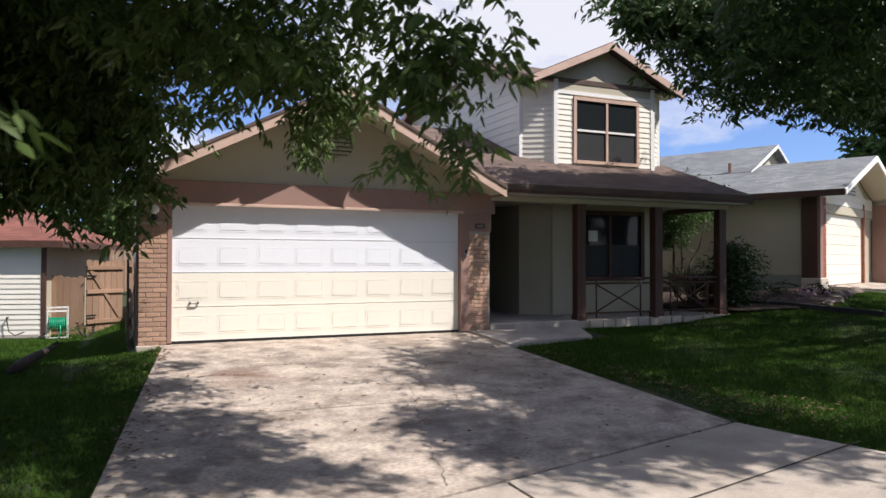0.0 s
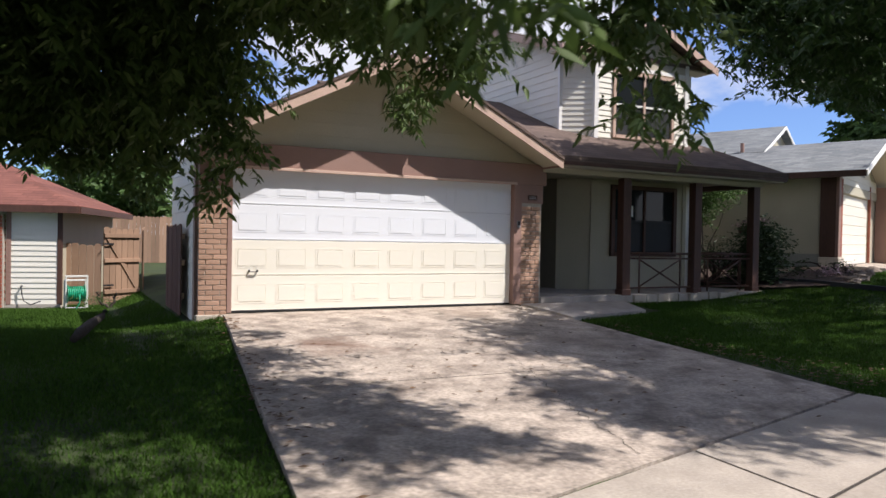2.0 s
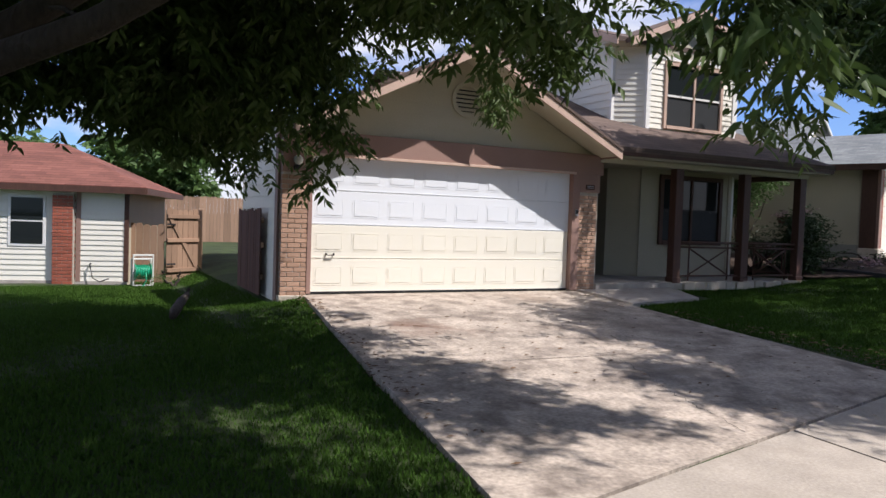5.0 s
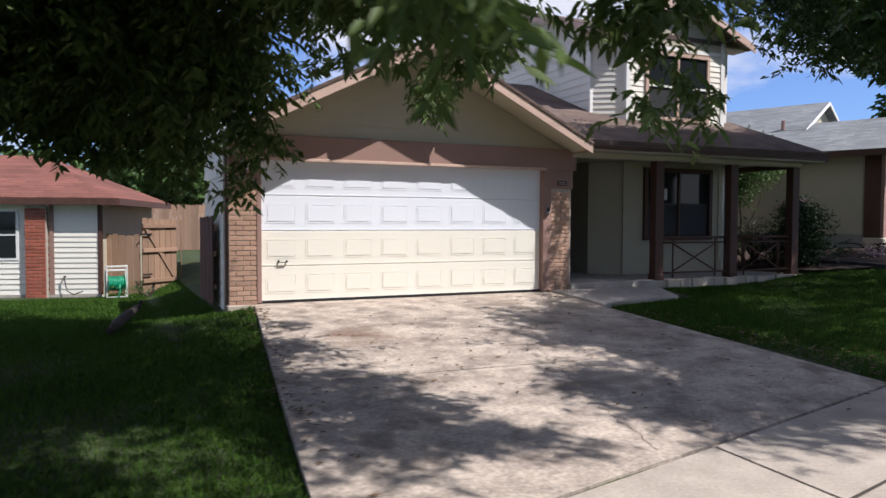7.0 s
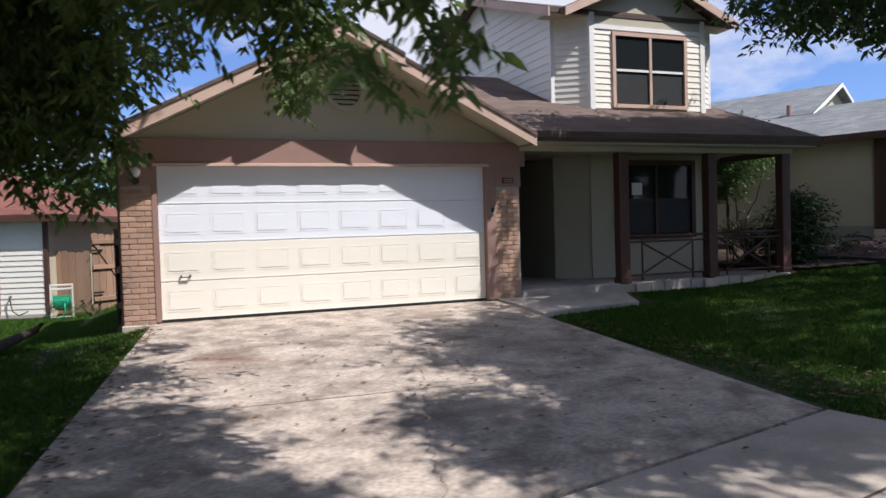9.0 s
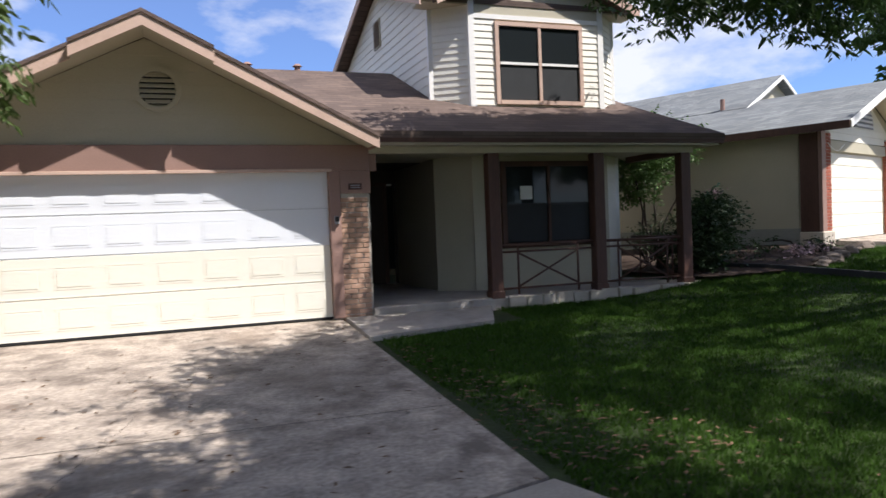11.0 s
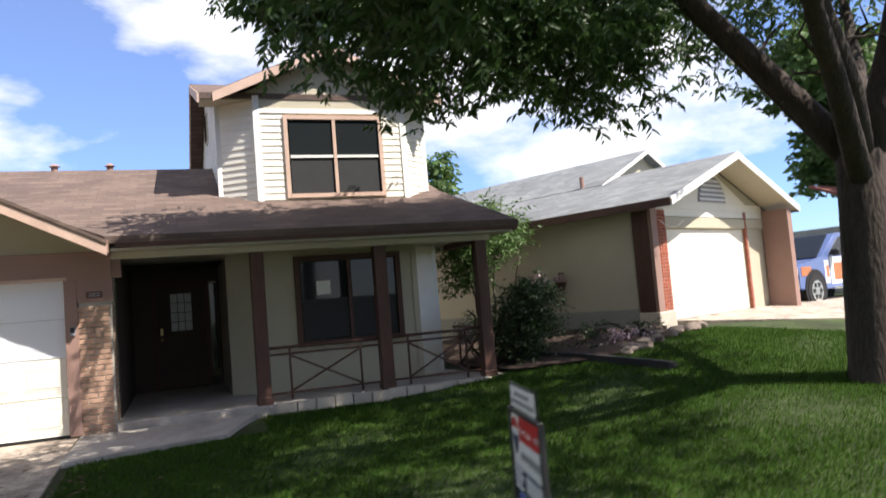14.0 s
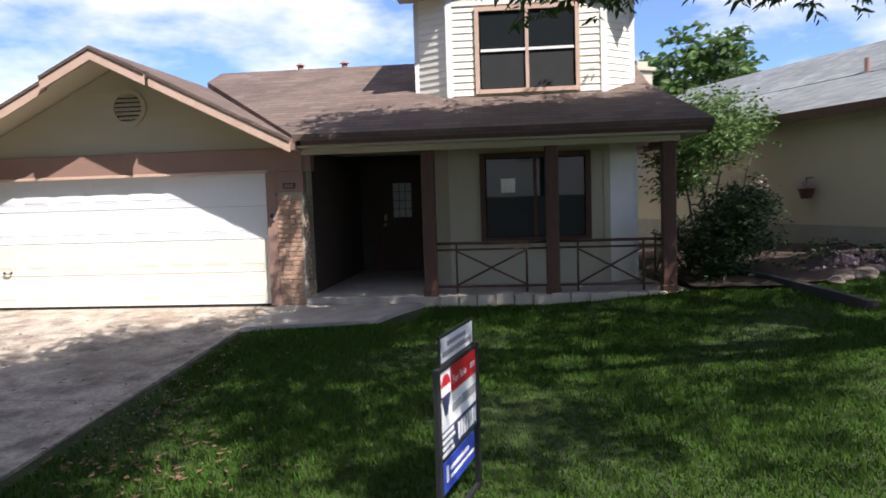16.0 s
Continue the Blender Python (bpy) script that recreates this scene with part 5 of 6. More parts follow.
for y, turn, xx in ((-0.0085, 0, 0.21), (0.0085, 180, 0.41)):
    tcv = bpy.data.curves.new("headline", "FONT")
    tcv.body, tcv.size, tcv.extrude = "For Sale", 0.068, 0.0005
    tob = new("headline", tcv)
    dg = bpy.context.evaluated_depsgraph_get()
    tme = bpy.data.meshes.new_from_object(tob.evaluated_get(dg))
    bpy.data.objects.remove(tob)
    tme.materials.clear()
    tme.materials.append(M_SIGN_WHITE)
    part("headline", tme, M_SIGN_WHITE, main, m=pose(xx, y, 0.975, 90, 0, turn))


# ---- pickup truck on the neighbouring driveway ----
truck = thing("pickup_truck", "blue and silver pickup truck with orange decals on a driveway", "truck", m=pose(18.7, 4.55, 0.45, 0, 0, 15) @ Matrix.Diagonal((1.06, 1.06, 1.06, 1.0)))
prof = [(-2.75, 0.45), (-2.75, 0.95), (-2.68, 1.05), (-1.55, 1.18), (-0.75, 1.80), (0.9, 1.84), (1.15, 1.25), (2.75, 1.22), (2.80, 0.5), (2.3, 0.42), (-2.3, 0.42)]
tb = prism([(x, -0.92, z) for x, z in prof], 1.84, (0, 1, 0))
bmesh.ops.bevel(tb, geom=tb.edges[:], offset=0.05, segments=2, affect="EDGES")
part("body", tb, M_CARBLUE, truck)
for s in (-1, 1):
    y = s * 0.925
    for x0, x1, z0, z1, mat in ((-1.22, 0.02, 0.52, 1.20, M_CARSILVER), (0.07, 1.05, 0.52, 1.20, M_CARSILVER), (-1.05, -0.55, 0.62, 1.05, M_CARORANGE), (0.25, 0.75, 0.70, 1.12, M_CARORANGE), (1.2, 2.6, 0.6, 1.15, M_CARSILVER), (-2.6, -2.15, 0.78, 1.0, M_CARORANGE), (-1.5, -1.26, 0.55, 1.12, M_CARSILVER), (-1.42, -1.3, 0.7, 1.0, M_CARORANGE), (-0.45, -0.2, 0.6, 1.1, M_SIGN_DARK), (1.4, 1.9, 0.95, 1.12, M_CARORANGE)):
        lift = 0.0 if mat == M_CARSILVER else 0.004
        part("door_panel" if mat == M_CARSILVER else "decal", box(x0, x1, min(s * 0.915, s * (0.927 + lift)), max(s * 0.915, s * (0.927 + lift)), z0, z1, 0.004), mat, truck)
    part("running_board", box(-1.25, 1.2, min(s * 0.9, s * 1.02), max(s * 0.9, s * 1.02), 0.40, 0.46, 0.01), M_CHROME, truck)
    part("side_window", prism([(-1.25, y, 1.27), (-0.70, y, 1.70), (0.05, y, 1.72), (0.05, y, 1.27)], 0.012 * s, (0, 1, 0)), M_CARGLASS, truck)
    part("side_window", prism([(0.12, y, 1.27), (0.12, y, 1.72), (0.82, y, 1.73), (0.98, y, 1.27)], 0.012 * s, (0, 1, 0)), M_CARGLASS, truck)
    part("headlamp", box(-2.79, -2.6, min(s * 0.55, s * 0.9), max(s * 0.55, s * 0.9), 0.80, 0.98, 0.02), M_LAMP, truck)
    mb = bmesh.new()
    add_box(mb, -1.2, -1.05, min(s * 0.95, s * 1.15), max(s * 0.95, s * 1.15), 1.22, 1.40, 0.03)
    part("mirror", mb, M_IRON, truck)
    for x in (-2.0, 1.75):
        wb = bmesh.new()
        cyl(wb, (x, s * 0.82, 0.40), 0.40, 0.26, "Y", 28)
        wheel = part("wheel", wb, M_TYRE, truck)
        rb = bmesh.new()
        cyl(rb, (x, s * 0.945, 0.40), 0.26, 0.03, "Y", 24)
        rim = part("rim", rb, M_CHROME, wheel)
        # dark discs laid on the rim imitate its shaded holes
        for k in range(6):
            a = 2 * math.pi * k / 6
            hbm = bmesh.new()
            cyl(hbm, (x + 0.16 * math.cos(a), s * 0.962, 0.40 + 0.16 * math.sin(a)), 0.055, 0.012, "Y", 10)
            part("rim_hole_shade", hbm, M_DARK, wheel)
        # flat dark disc in place of the shaded wheel well
        ab = bmesh.new()
        cyl(ab, (x, s * 0.905, 0.43), 0.50, 0.06, "Y", 28)
        part("wheel_well_shade", ab, M_DARK, truck)
part("windscreen", prism([(-1.56, -0.78, 1.20), (-0.80, -0.72, 1.77), (-0.80, 0.72, 1.77), (-1.56, 0.78, 1.20)], 0.03, (-0.6, 0, 0.8)), M_CARGLASS, truck)
part("grille", box(-2.80, -2.73, -0.5, 0.5, 0.70, 0.98, 0.02), M_IRON, truck)
part("bumper", box(-2.92, -2.72, -0.93, 0.93, 0.45, 0.66, 0.04), M_CHROME, truck)


# ---- trees and shrubs ----
def limb(p0, p1, r0, r1, rng, bow=0.25, steps=7):
    p0, p1 = Vector(p0), Vector(p1)
    side = Vector((rng.uniform(-1, 1), rng.uniform(-1, 1), rng.uniform(0.2, 0.8)))
    pts, rad = [], []
    for k in range(steps + 1):
        u = k / steps
        p = p0.lerp(p1, u) + side * bow * math.sin(u * math.pi) + Vector((rng.uniform(-1, 1), rng.uniform(-1, 1), rng.uniform(-1, 1))) * 0.05 * (0 < k < steps)
        pts.append(p)
        rad.append(r0 + (r1 - r0) * u)
    return pts, rad


def tree(name, label, base, trunk_h, r, limbs, blobs, leaf, per, mat, seed, droop, wide=0.3, size=(0.7, 1.3), spread=0.16, slim=False, sprays=()):
    """A trunk with limbs to the given ends, thin twigs and a crown of leaf sprays."""
    t = thing(name, label, "tree")
    rng = random.Random(seed)
    nrng = np.random.default_rng(seed)
    b = Vector(base)
    top = b + Vector((0.1, 0.0, trunk_h))
    rad = [r * 1.55, r * 1.15, r, r * 0.95, r * 0.9, r * 0.55, 0.01]
    pts = [b + Vector((0, 0, -0.15)), b + Vector((0, 0, 0.25)), b + Vector((0.03, 0.02, trunk_h * 0.4)), b + Vector((0.07, 0, trunk_h * 0.75)), top, top + Vector((0.02, 0, r * 0.8)), top + Vector((0.03, 0, r * 1.3))]
    part("trunk", tube(pts, rad, 14, "trunk", M_BARK), M_BARK, t)
    for end, frac, lr in limbs:
        st = b.lerp(top, frac * 0.95)
        lp, lrad = limb(st, end, r * lr, r * 0.12, rng, bow=0.35)
        part("limb", tube(lp, lrad, 9, "limb", M_BARK), M_BARK, t)
        for _ in range(7):
            u = rng.uniform(0.35, 1.0)
            q = lp[int(u * (len(lp) - 1))]
            e = q + Vector((rng.uniform(-1.3, 1.3), rng.uniform(-1.3, 1.3), rng.uniform(-0.3, 0.9)))
            tp, trad = limb(q, e, r * 0.10, 0.008, rng, bow=0.15, steps=4)
            part("twig", tube(tp, trad, 5, "twig", M_BARK), M_BARK, t)
    c = blob_points(nrng, blobs)
    part("crown", leaf_cloud("crown", nrng, c, nrng.uniform(*size, len(c)), leaf, per, mat, droop=droop, wide=wide, spread=spread, slim=slim), mat, t, kind="stuff")
    if sprays:
        c = blob_points(nrng, sprays)
        part("low_sprays", leaf_cloud("low_sprays", nrng, c, nrng.uniform(0.6, 0.95, len(c)), leaf, 11, mat, droop=0.75, wide=0.3, spread=0.16, slim=True), mat, t, kind="stuff")
    return t


# near tree whose drooping sprays hang over the driveway; its trunk stands outside the view
tree("pecan_tree", "large leafy tree with drooping sprays of long leaves and an added unseen canopy", (-9.9, -4.4, -0.75), 2.6, 0.24,
     [((-6.2, -2.0, 4.2), 1.0, 0.6), ((-5.0, -5.2, 4.5), 0.95, 0.6), ((-3.6, -7.2, 4.3), 0.9, 0.55), ((-9.6, -1.0, 5.0), 1.0, 0.5), ((-6.9, -7.2, 5.9), 1.0, 0.4)],
     [(-8.6, -2.4, 4.4, 2.6, 2.6, 1.9, 4200), (-6.6, -1.9, 3.5, 1.5, 1.5, 1.25, 2500), (-5.85, -2.4, 3.4, 1.0, 1.1, 0.9, 560), (-5.4, -2.35, 2.15, 0.28, 0.4, 0.55, 70), (-6.25, -1.0, 2.5, 0.7, 0.7, 0.6, 340),
      (-4.5, -3.3, 3.8, 1.0, 1.0, 0.32, 440), (-3.8, -4.7, 3.1, 0.6, 0.5, 0.35, 110), (-7.7, -1.9, 2.75, 0.85, 0.8, 0.45, 420), (-7.1, -1.5, 2.4, 0.6, 0.5, 0.35, 230), (-8.9, -2.0, 2.9, 0.8, 0.8, 0.6, 420), (-4.6, -5.2, 3.6, 1.4, 1.2, 0.7, 520), (-3.3, -6.8, 2.85, 0.5, 0.5, 0.35, 110),
      (-7.0, -5.6, 4.3, 1.8, 1.5, 1.0, 800),
      # high blobs, never in view, added to shade the left lawn and driveway
      (-6.0, -8.4, 5.9, 2.6, 2.4, 0.9, 2100), (-6.2, -4.6, 6.0, 2.7, 2.4, 0.9, 2100), (-6.6, -1.2, 6.1, 2.4, 1.9, 0.9, 1500), (-8.8, -7.5, 5.6, 2.0, 2.2, 0.9, 1000), (-9.6, -10.2, 5.2, 2.4, 2.4, 1.0, 1500), (-11.6, -5.6, 4.8, 2.2, 2.6, 1.4, 1600), (-3.2, -6.6, 5.9, 0.8, 2.4, 0.6, 700), (-5.4, -10.6, 6.3, 2.4, 1.9, 0.8, 2400), (-4.9, -7.4, 6.6, 1.7, 2.2, 0.7, 2000), (-4.7, -4.2, 6.5, 1.6, 2.0, 0.7, 1500), (-9.3, -4.2, 6.8, 2.6, 2.8, 0.9, 2200), (-1.95, -8.8, 6.2, 0.7, 1.7, 0.5, 620), (-1.2, -9.9, 6.1, 0.5, 0.35, 0.25, 110), (-10.4, -3.2, 6.0, 1.0, 1.0, 0.7, 650)],
     0.12, 9, M_LEAF, 11, 0.65, wide=0.36, spread=0.13, slim=True,
     sprays=[(-3.5, -3.2, 2.72, 0.28, 0.28, 0.3, 46), (-3.42, -7.35, 2.06, 0.2, 0.18, 0.18, 14), (-3.98, -7.52, 1.94, 0.13, 0.14, 0.18, 11), (-6.12, -9.4, 1.82, 0.14, 0.12, 0.14, 13)])
# shade tree on the lawn
tree("shade_tree", "broad shade tree with dark trunk, spreading limbs and added unseen high foliage", (9.15, -4.85, -0.22), 3.0, 0.30,
     [((5.8, -3.2, 7.2), 1.0, 0.6), ((4.9, -6.4, 7.6), 1.0, 0.6), ((7.6, -1.6, 8.0), 1.0, 0.6), ((10.4, -5.2, 7.2), 1.0, 0.75), ((12.0, -2.6, 6.2), 0.95, 0.5), ((6.2, -7.0, 6.0), 0.9, 0.5)],
     # many high blobs sit out of view, added to shadow driveway, lawn and roof
     [(5.0, -2.4, 5.1, 2.3, 1.7, 1.15, 1250), (7.4, -1.6, 5.3, 2.2, 1.6, 1.15, 620), (3.5, -4.7, 5.3, 1.5, 1.6, 1.1, 850), (9.6, -1.8, 5.7, 2.2, 1.7, 1.2, 340), (6.4, -5.0, 6.6, 3.2, 2.4, 1.5, 1350), (10.6, -4.4, 7.0, 2.6, 2.4, 1.5, 800), (3.6, -7.0, 6.0, 2.4, 1.8, 1.0, 800), (11.4, -2.9, 6.3, 1.2, 1.2, 0.8, 380), (2.1, -6.2, 5.8, 1.25, 1.8, 0.8, 1350), (7.4, -8.2, 6.6, 2.6, 1.9, 1.1, 640), (2.7, -9.2, 6.0, 1.2, 1.5, 0.7, 1300), (2.6, -7.2, 6.3, 1.1, 1.6, 0.6, 1200), (5.0, -9.6, 6.5, 2.4, 1.8, 0.8, 200), (5.6, -6.8, 6.9, 2.6, 1.8, 0.8, 180), (8.6, -7.0, 6.9, 2.2, 2.2, 0.9, 180), (3.2, -10.9, 6.2, 1.0, 0.9, 0.5, 160), (1.9, -9.5, 6.1, 0.8, 1.2, 0.5, 560), (1.0, -9.9, 6.1, 0.6, 0.8, 0.4, 260), (0.55, -9.0, 6.1, 0.5, 1.0, 0.4, 360), (4.8, -1.75, 5.9, 2.8, 0.9, 0.55, 1900), (7.6, -1.4, 5.9, 2.0, 0.9, 0.6, 1000)],
     0.14, 8, M_LEAF2, 23, 0.5, wide=0.36, spread=0.14, slim=True)


def shrub(name, label, base, stems, blobs, leaf, mat, seed, category="bush", size=(0.7, 1.2), wide=0.45):
    t = thing(name, label, category)
    rng = random.Random(seed)
    nrng = np.random.default_rng(seed)
    for end in stems:
        p, rad = limb(base, end, 0.035, 0.01, rng, bow=0.15)
        part("stem", tube(p, rad, 6, "stem", M_BARK), M_BARK, t)
    c = blob_points(nrng, blobs)
    part("foliage", leaf_cloud("foliage", nrng, c, nrng.uniform(*size, len(c)), leaf, 7, mat, droop=0.1, wide=wide), mat, t, kind="stuff")
    return t


shrub("crepe_myrtle", "slender multi-stemmed small tree beside the porch", (7.55, 2.7, 0.15), [(6.9, 2.3, 2.3), (7.3, 2.6, 2.6), (7.9, 2.9, 2.5), (8.2, 2.4, 2.2)],
      [(7.15, 2.3, 2.5, 0.6, 0.6, 0.5, 520), (7.6, 2.7, 2.75, 0.7, 0.7, 0.55, 520), (6.9, 2.5, 1.95, 0.4, 0.4, 0.35, 160), (7.9, 3.5, 3.0, 0.7, 0.8, 0.5, 320)], 0.10, M_LEAF_FAR, 31, "tree")
shrub("porch_bush", "dark leafy bush at the end of the porch", (7.35, 0.75, 0.1), [(7.0, 0.6, 1.0), (7.6, 0.9, 1.2), (7.9, 0.7, 0.9)],
      [(7.25, 0.7, 0.85, 0.42, 0.42, 0.6, 560), (7.55, 0.8, 1.2, 0.42, 0.4, 0.45, 380), (7.05, 0.5, 0.5, 0.36, 0.35, 0.4, 300), (7.75, 0.9, 1.55, 0.22, 0.2, 0.2, 60)], 0.085, M_LEAF_BUSH, 33)
shrub("rose_bush", "tangled brown-stemmed rose bush with few leaves beside the porch rail", (6.95, 1.6, 0.15), [(6.55, 1.1, 1.0), (6.65, 1.6, 1.15), (6.8, 2.1, 1.2), (7.1, 1.2, 1.1), (7.2, 1.8, 1.25), (6.7, 0.9, 0.8), (7.3, 2.3, 1.0), (6.6, 2.4, 0.9)],
      [(6.85, 1.5, 0.8, 0.35, 0.5, 0.4, 130), (7.1, 2.0, 0.95, 0.35, 0.45, 0.35, 110)], 0.06, M_LEAF_BUSH, 38)
shrub("white_rose_bloom", "pale blooms on the rose bush by the rail", (6.8, 1.2, 0.6), [(6.75, 1.2, 0.85)], [(6.75, 1.2, 0.85, 0.1, 0.1, 0.08, 12), (7.75, 0.85, 1.72, 0.08, 0.08, 0.05, 10)], 0.06, M_FLOWER, 39, "flowers", wide=0.8)
shrub("flowering_clump", "low clump of pale pink flowers among the stones", (9.0, -0.2, 0.38), [(8.9, -0.2, 0.6), (9.15, -0.15, 0.65)], [(9.0, -0.2, 0.55, 0.3, 0.22, 0.14, 60)], 0.07, M_FLOWER, 36, "flowers", wide=0.8)
shrub("dark_groundcover", "dark low plants along the cream wall", (9.4, 0.3, 0.45), [(9.3, 0.3, 0.7), (8.9, 0.9, 0.7)], [(9.5, 0.1, 0.58, 0.35, 0.25, 0.18, 50), (8.7, 1.2, 0.5, 0.4, 0.6, 0.25, 80), (8.2, 0.2, 0.33, 0.5, 0.35, 0.14, 60)], 0.08, M_LEAF_BUSH, 37, "plants")
shrub("weed_clump", "tall weeds by the hose reel", (-6.2, 5.7, -0.48), [(-6.1, 5.7, -0.1), (-6.4, 5.8, -0.1)], [(-6.3, 5.75, -0.33, 0.4, 0.25, 0.14, 30)], 0.12, M_LEAF_FAR, 35, "weeds", wide=0.15)


def far_tree(label, x, y, z, h, w, seed, count=420, leaf=0.34):
    b = Vector((x, y, z))
    rng = random.Random(seed)
    bl = []
    for _ in range(9):
        bl.append((x + rng.uniform(-0.6, 0.6) * w, y + rng.uniform(-0.6, 0.6) * w, z + h * rng.uniform(0.45, 0.92), w * rng.uniform(0.3, 0.5), w * rng.uniform(0.3, 0.5), h * rng.uniform(0.1, 0.2), count // 9))
    return tree("far_tree", label, b, h * 0.45, 0.035 * h, [((x + w * 0.4, y, z + h * 0.75), 1.0, 0.5), ((x - w * 0.4, y, z + h * 0.7), 0.9, 0.5), ((x, y + w * 0.3, z + h * 0.85), 1.0, 0.5)], bl, leaf, 7, M_LEAF_FAR, seed, 0.1, wide=0.5, spread=0.3)


far_tree("green tree behind the rear fence", 9.9, 17.0, 0.1, 7.4, 2.8, 41, 900)
far_tree("green tree behind the rear fence", 12.5, 22.0, 0.1, 7.6, 2.2, 42, 600)
far_tree("green tree beyond the back yards", -6.4, 27.0, 0.0, 5.0, 3.2, 43, 800)
far_tree("green tree beyond the back yards", -3.6, 28.5, 0.0, 4.8, 2.8, 48, 800)
far_tree("green tree beyond the back yards", -10.5, 30.0, 0.0, 4.8, 3.4, 44, 800)
far_tree("green tree beyond the back yards", -14.0, 25.0, 0.0, 4.6, 3.4, 47, 800)
far_tree("large green tree behind the neighbouring garage", 28.0, 9.4, 0.4, 11.5, 4.2, 45, 2600, 0.4)
far_tree("large green tree behind the neighbouring garage", 31.0, 6.0, 0.4, 11.0, 4.2, 46, 2200, 0.4)
# Tree row added behind the viewpoint, unseen; it blocks low skylight.
for k in range(7):
    far_tree("dense leafy tree added unseen behind the viewpoint", -24 + 8.0 * k, -25.0 - 2.0 * (k % 2), -0.7, 11.0 + (k % 3), 4.6, 60 + k, 1400, 0.5)
third = thing("far_house", "low brown-roofed house beyond the neighbouring lot", "house", m=pose(24.5, 5.5, 0.5, 0, 0, 12))
part("wall", box(0, 9, 0, 7, 0, 2.4), M_TEAL, third)
part("roof", prism([(-0.4, -0.4, 2.3), (9.4, -0.4, 2.3), (9.4, 3.5, 4.0), (-0.4, 3.5, 4.0)], -0.1, (0, 0, 1)), M_ROOF_RED, third)

# ---- grass ----
def grass(name, label, region, count, seed, h=(0.03, 0.075)):
    rng = np.random.default_rng(seed)
    x0, x1, y0, y1 = region[:4]
    x, y = rng.uniform(x0, x1, count), rng.uniform(y0, y1, count)
    keep = region[4](x, y)
    x, y = x[keep], y[keep]
    n = len(x)
    z = base_height(x, y) - 0.03
    a = rng.uniform(0, 2 * np.pi, n)
    ln = rng.uniform(*h, n)
    lean = rng.uniform(0.2, 1.0, n)
    w = rng.uniform(0.005, 0.009, n)
    d = np.stack([np.cos(a), np.sin(a), np.zeros(n)], 1)
    s = np.stack([-np.sin(a), np.cos(a), np.zeros(n)], 1)
    p = np.stack([x, y, z], 1)
    tip = p + d * (ln * lean)[:, None] + np.array([0, 0, 1]) * (ln * np.sqrt(1 - 0.7 * lean ** 2))[:, None]
    verts = np.stack([p - s * w[:, None], p + s * w[:, None], tip], 1).reshape(-1, 3)
    me = bpy.data.meshes.new(name)
    me.vertices.add(3 * n)
    me.vertices.foreach_set("co", verts.astype(np.float32).ravel())
    me.loops.add(3 * n)
    me.loops.foreach_set("vertex_index", np.arange(3 * n, dtype=np.int32))
    me.polygons.add(n)
    me.polygons.foreach_set("loop_start", (np.arange(n) * 3).astype(np.int32))
    me.polygons.foreach_set("loop_total", np.full(n, 3, np.int32))
    me.materials.append(M_GRASS)
    me.update(calc_edges=True)
    return tagged(new(name, me), label, "grass", kind="stuff")


def right_lawn(x, y):
    edge = np.interp(y, [-9.4, -6.37, 0], [1.2, 0.08, 0.12])
    walk_slab = (x < 2.5) & (y > -1.75 + 0.195 * x)
    bed_zone = (x > 6.55) & (y > np.interp(x, [6.55, 7.5, 8.4, 9.4, 10.3], [-0.3, -0.95, -1.05, -0.55, 0.5]))
    nbd = (x > 10.5) & (y > 0.42 - (x - 10.5) * 1.9)
    return (x > edge) & ~walk_slab & ~bed_zone & ~((y > -0.2)) & ~nbd


def left_lawn(x, y):
    edge = np.interp(y, [-10.1, -7.75, 0], [-6.36, -5.97, -5.0])
    return ((x < edge) & (y < 0)) | ((y >= 0) & (x < -5.5) & ((x > -7.0) | (y < 6.2)))


grass("lawn_grass", "thick green lawn grass on the sloping front yard", (0.2, 15.0, -10.0, 0.0, right_lawn), 420000, 3)
grass("side_grass", "green lawn grass beside the driveway", (-11.0, -4.9, -9.5, 8.0, left_lawn), 300000, 4)


# ---- small fittings on the garage front ----
PIER_FACE, JAMB_FACE = -0.11, -0.11
wl = thing("wall_lamp", "round white glass wall lamp on a dark bracket", "lamp", m=pose(-5.14, PIER_FACE, 1.92))
lb = bmesh.new()
cyl(lb, (0, -0.012, 0.0), 0.05, 0.024, "Y", 16)
add_box(lb, -0.012, 0.012, -0.10, -0.02, -0.012, 0.012, 0.003)
cyl(lb, (0, -0.10, 0.01), 0.035, 0.05, "Z", 14)
part("bracket", lb, M_IRON, wl)
gb = bmesh.new()
bmesh.ops.create_uvsphere(gb, u_segments=18, v_segments=12, radius=0.072, matrix=Matrix.Translation((0, -0.10, 0.11)))
part("globe", gb, M_PLASTIC, wl, "milky glass globe")
kp = thing("door_keypad", "small grey keypad box beside the garage door", "keypad", m=pose(0.09, JAMB_FACE, 1.42))
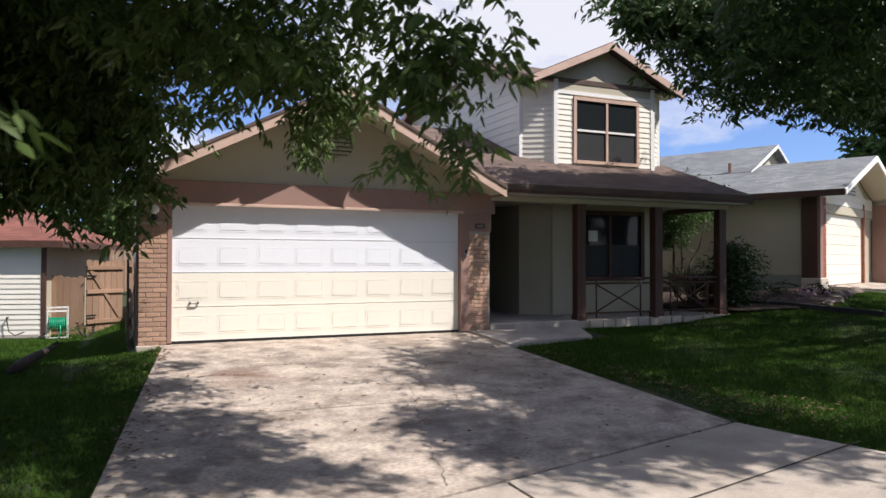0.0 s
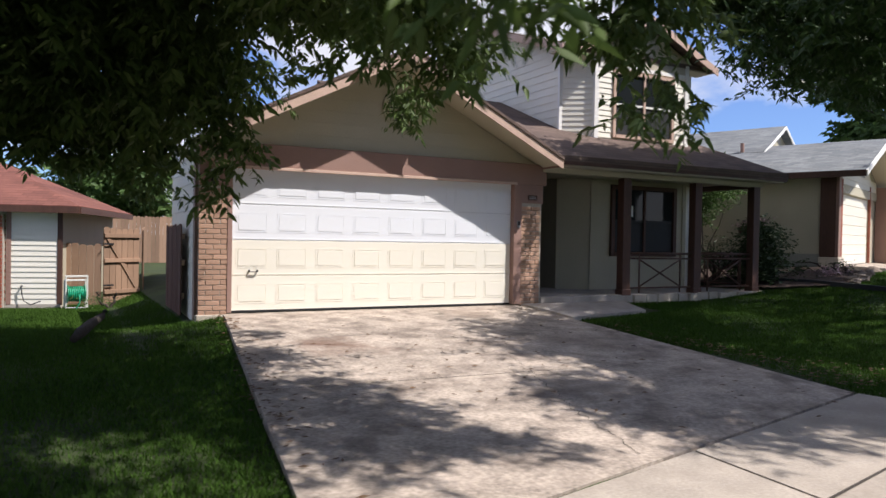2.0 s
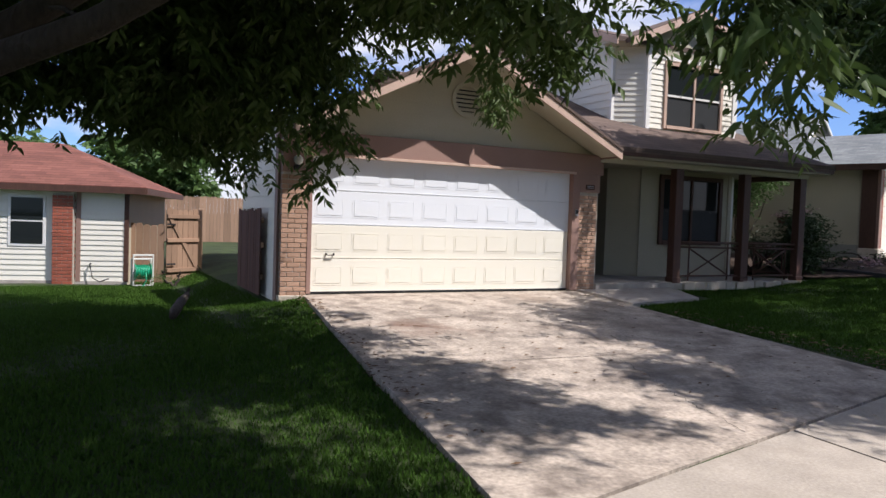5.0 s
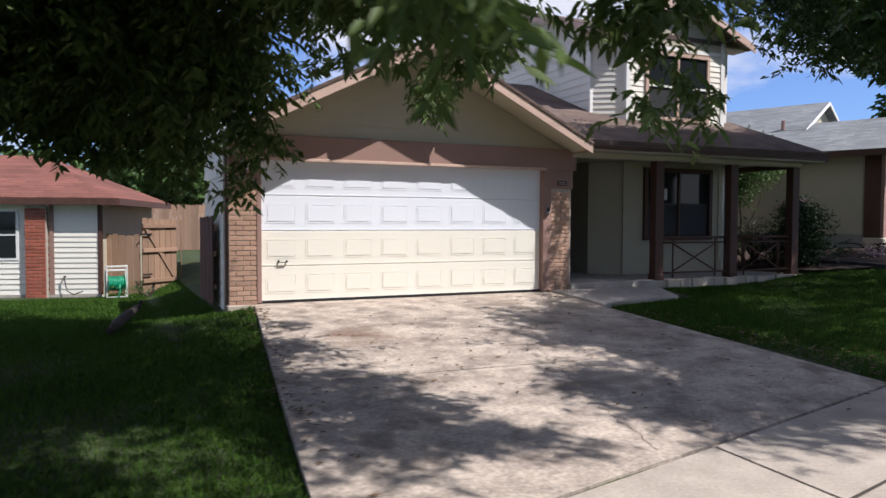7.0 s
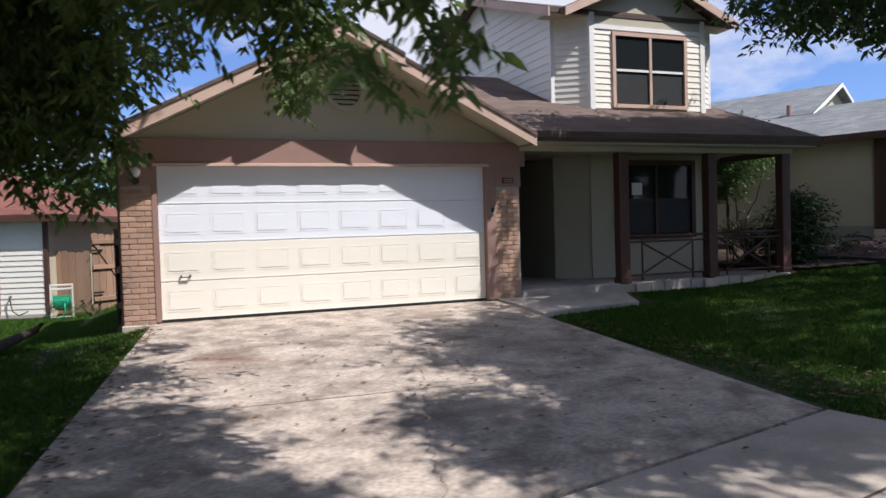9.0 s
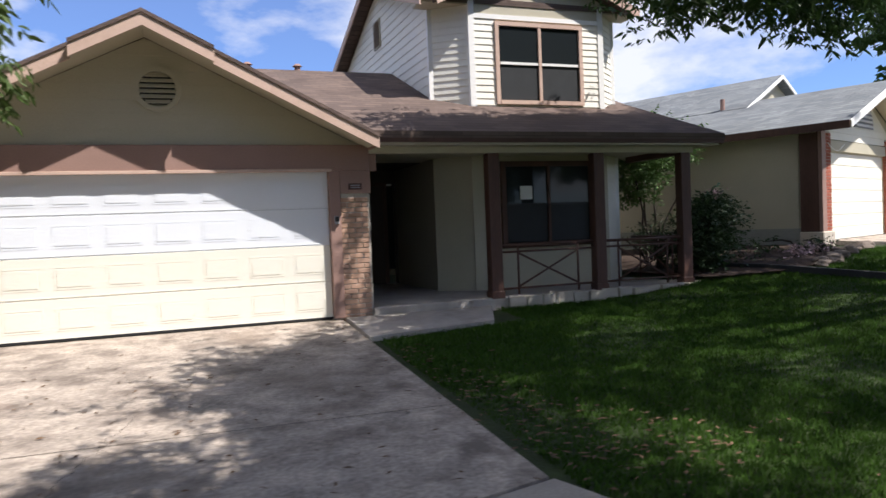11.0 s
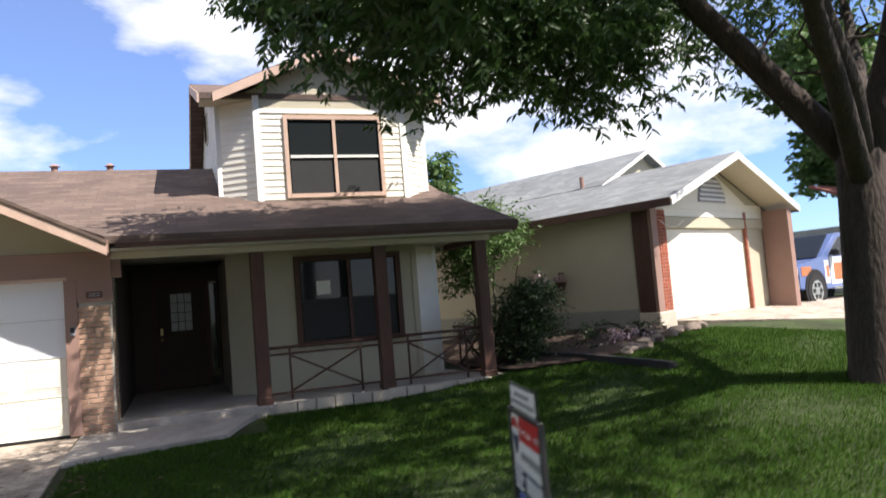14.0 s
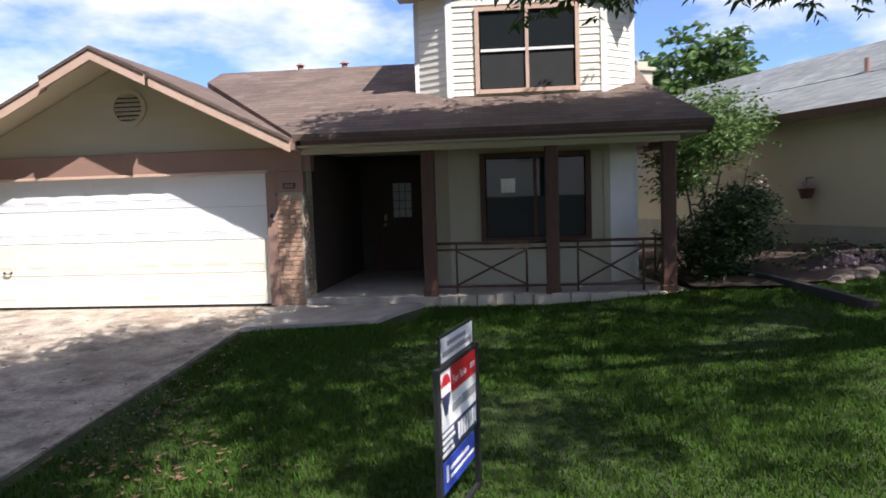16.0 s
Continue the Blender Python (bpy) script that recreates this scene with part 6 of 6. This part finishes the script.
part("case", box(-0.035, 0.035, -0.025, 0.0, -0.06, 0.06, 0.006), M_SIGN_GREY, kp)
part("cover", box(-0.028, 0.028, -0.031, -0.025, -0.02, 0.05, 0.002), M_IRON, kp)
pl = thing("number_plaque", "small dark plaque with two pale bars on the pier", "plaque", m=pose(0.38, PIER_FACE, 1.90))
part("plate", box(-0.1, 0.1, -0.014, 0.0, -0.045, 0.045, 0.004), M_DARKBROWN, pl)
part("bar", box(-0.07, 0.07, -0.017, -0.014, 0.008, 0.022), M_SIGN_GREY, pl)
part("bar", box(-0.07, 0.07, -0.017, -0.014, -0.022, -0.008), M_SIGN_GREY, pl)


# dry leaves blown along the driveway's edge
def litter(name, label, spots, seed):
    rng = np.random.default_rng(seed)
    pts = np.concatenate([np.stack([rng.normal(x, sx, n), rng.normal(y, sy, n)], 1) for x, y, sx, sy, n in spots])
    z = base_height(np.clip(pts[:, 0], -4.9, 5.4), pts[:, 1]) + 0.022
    bm = bmesh.new()
    for (x, y), h in zip(pts, z):
        a, ln, w = rng.uniform(0, 6.28), rng.uniform(0.025, 0.05), rng.uniform(0.008, 0.014)
        dx, dy = math.cos(a) * ln, math.sin(a) * ln
        px, py = -math.sin(a) * w, math.cos(a) * w
        up = rng.uniform(0.002, 0.012)
        bm.faces.new([bm.verts.new(p) for p in ((x - dx, y - dy, h), (x + px, y + py, h + up), (x + dx, y + dy, h + up * 0.4), (x - px, y - py, h))])
    ob = part(name, bm, M_LITTER, None)
    return tagged(ob, label, "leaf litter", kind="stuff")


litter("leaf_litter", "scattered dry brown leaves on the concrete driveway", [(-5.05, -1.0, 0.07, 0.7, 90), (-5.3, -3.0, 0.08, 0.8, 80), (-5.55, -5.0, 0.08, 0.8, 70), (-3.2, -3.5, 1.1, 1.6, 110), (-0.6, -2.6, 0.7, 1.3, 60), (0.0, -0.6, 0.3, 0.3, 30), (-1.4, -5.6, 1.2, 0.7, 50), (0.5, -5.2, 0.22, 0.9, 170), (1.2, -6.1, 0.4, 0.4, 130), (0.35, -3.4, 0.15, 0.8, 80)], 17)
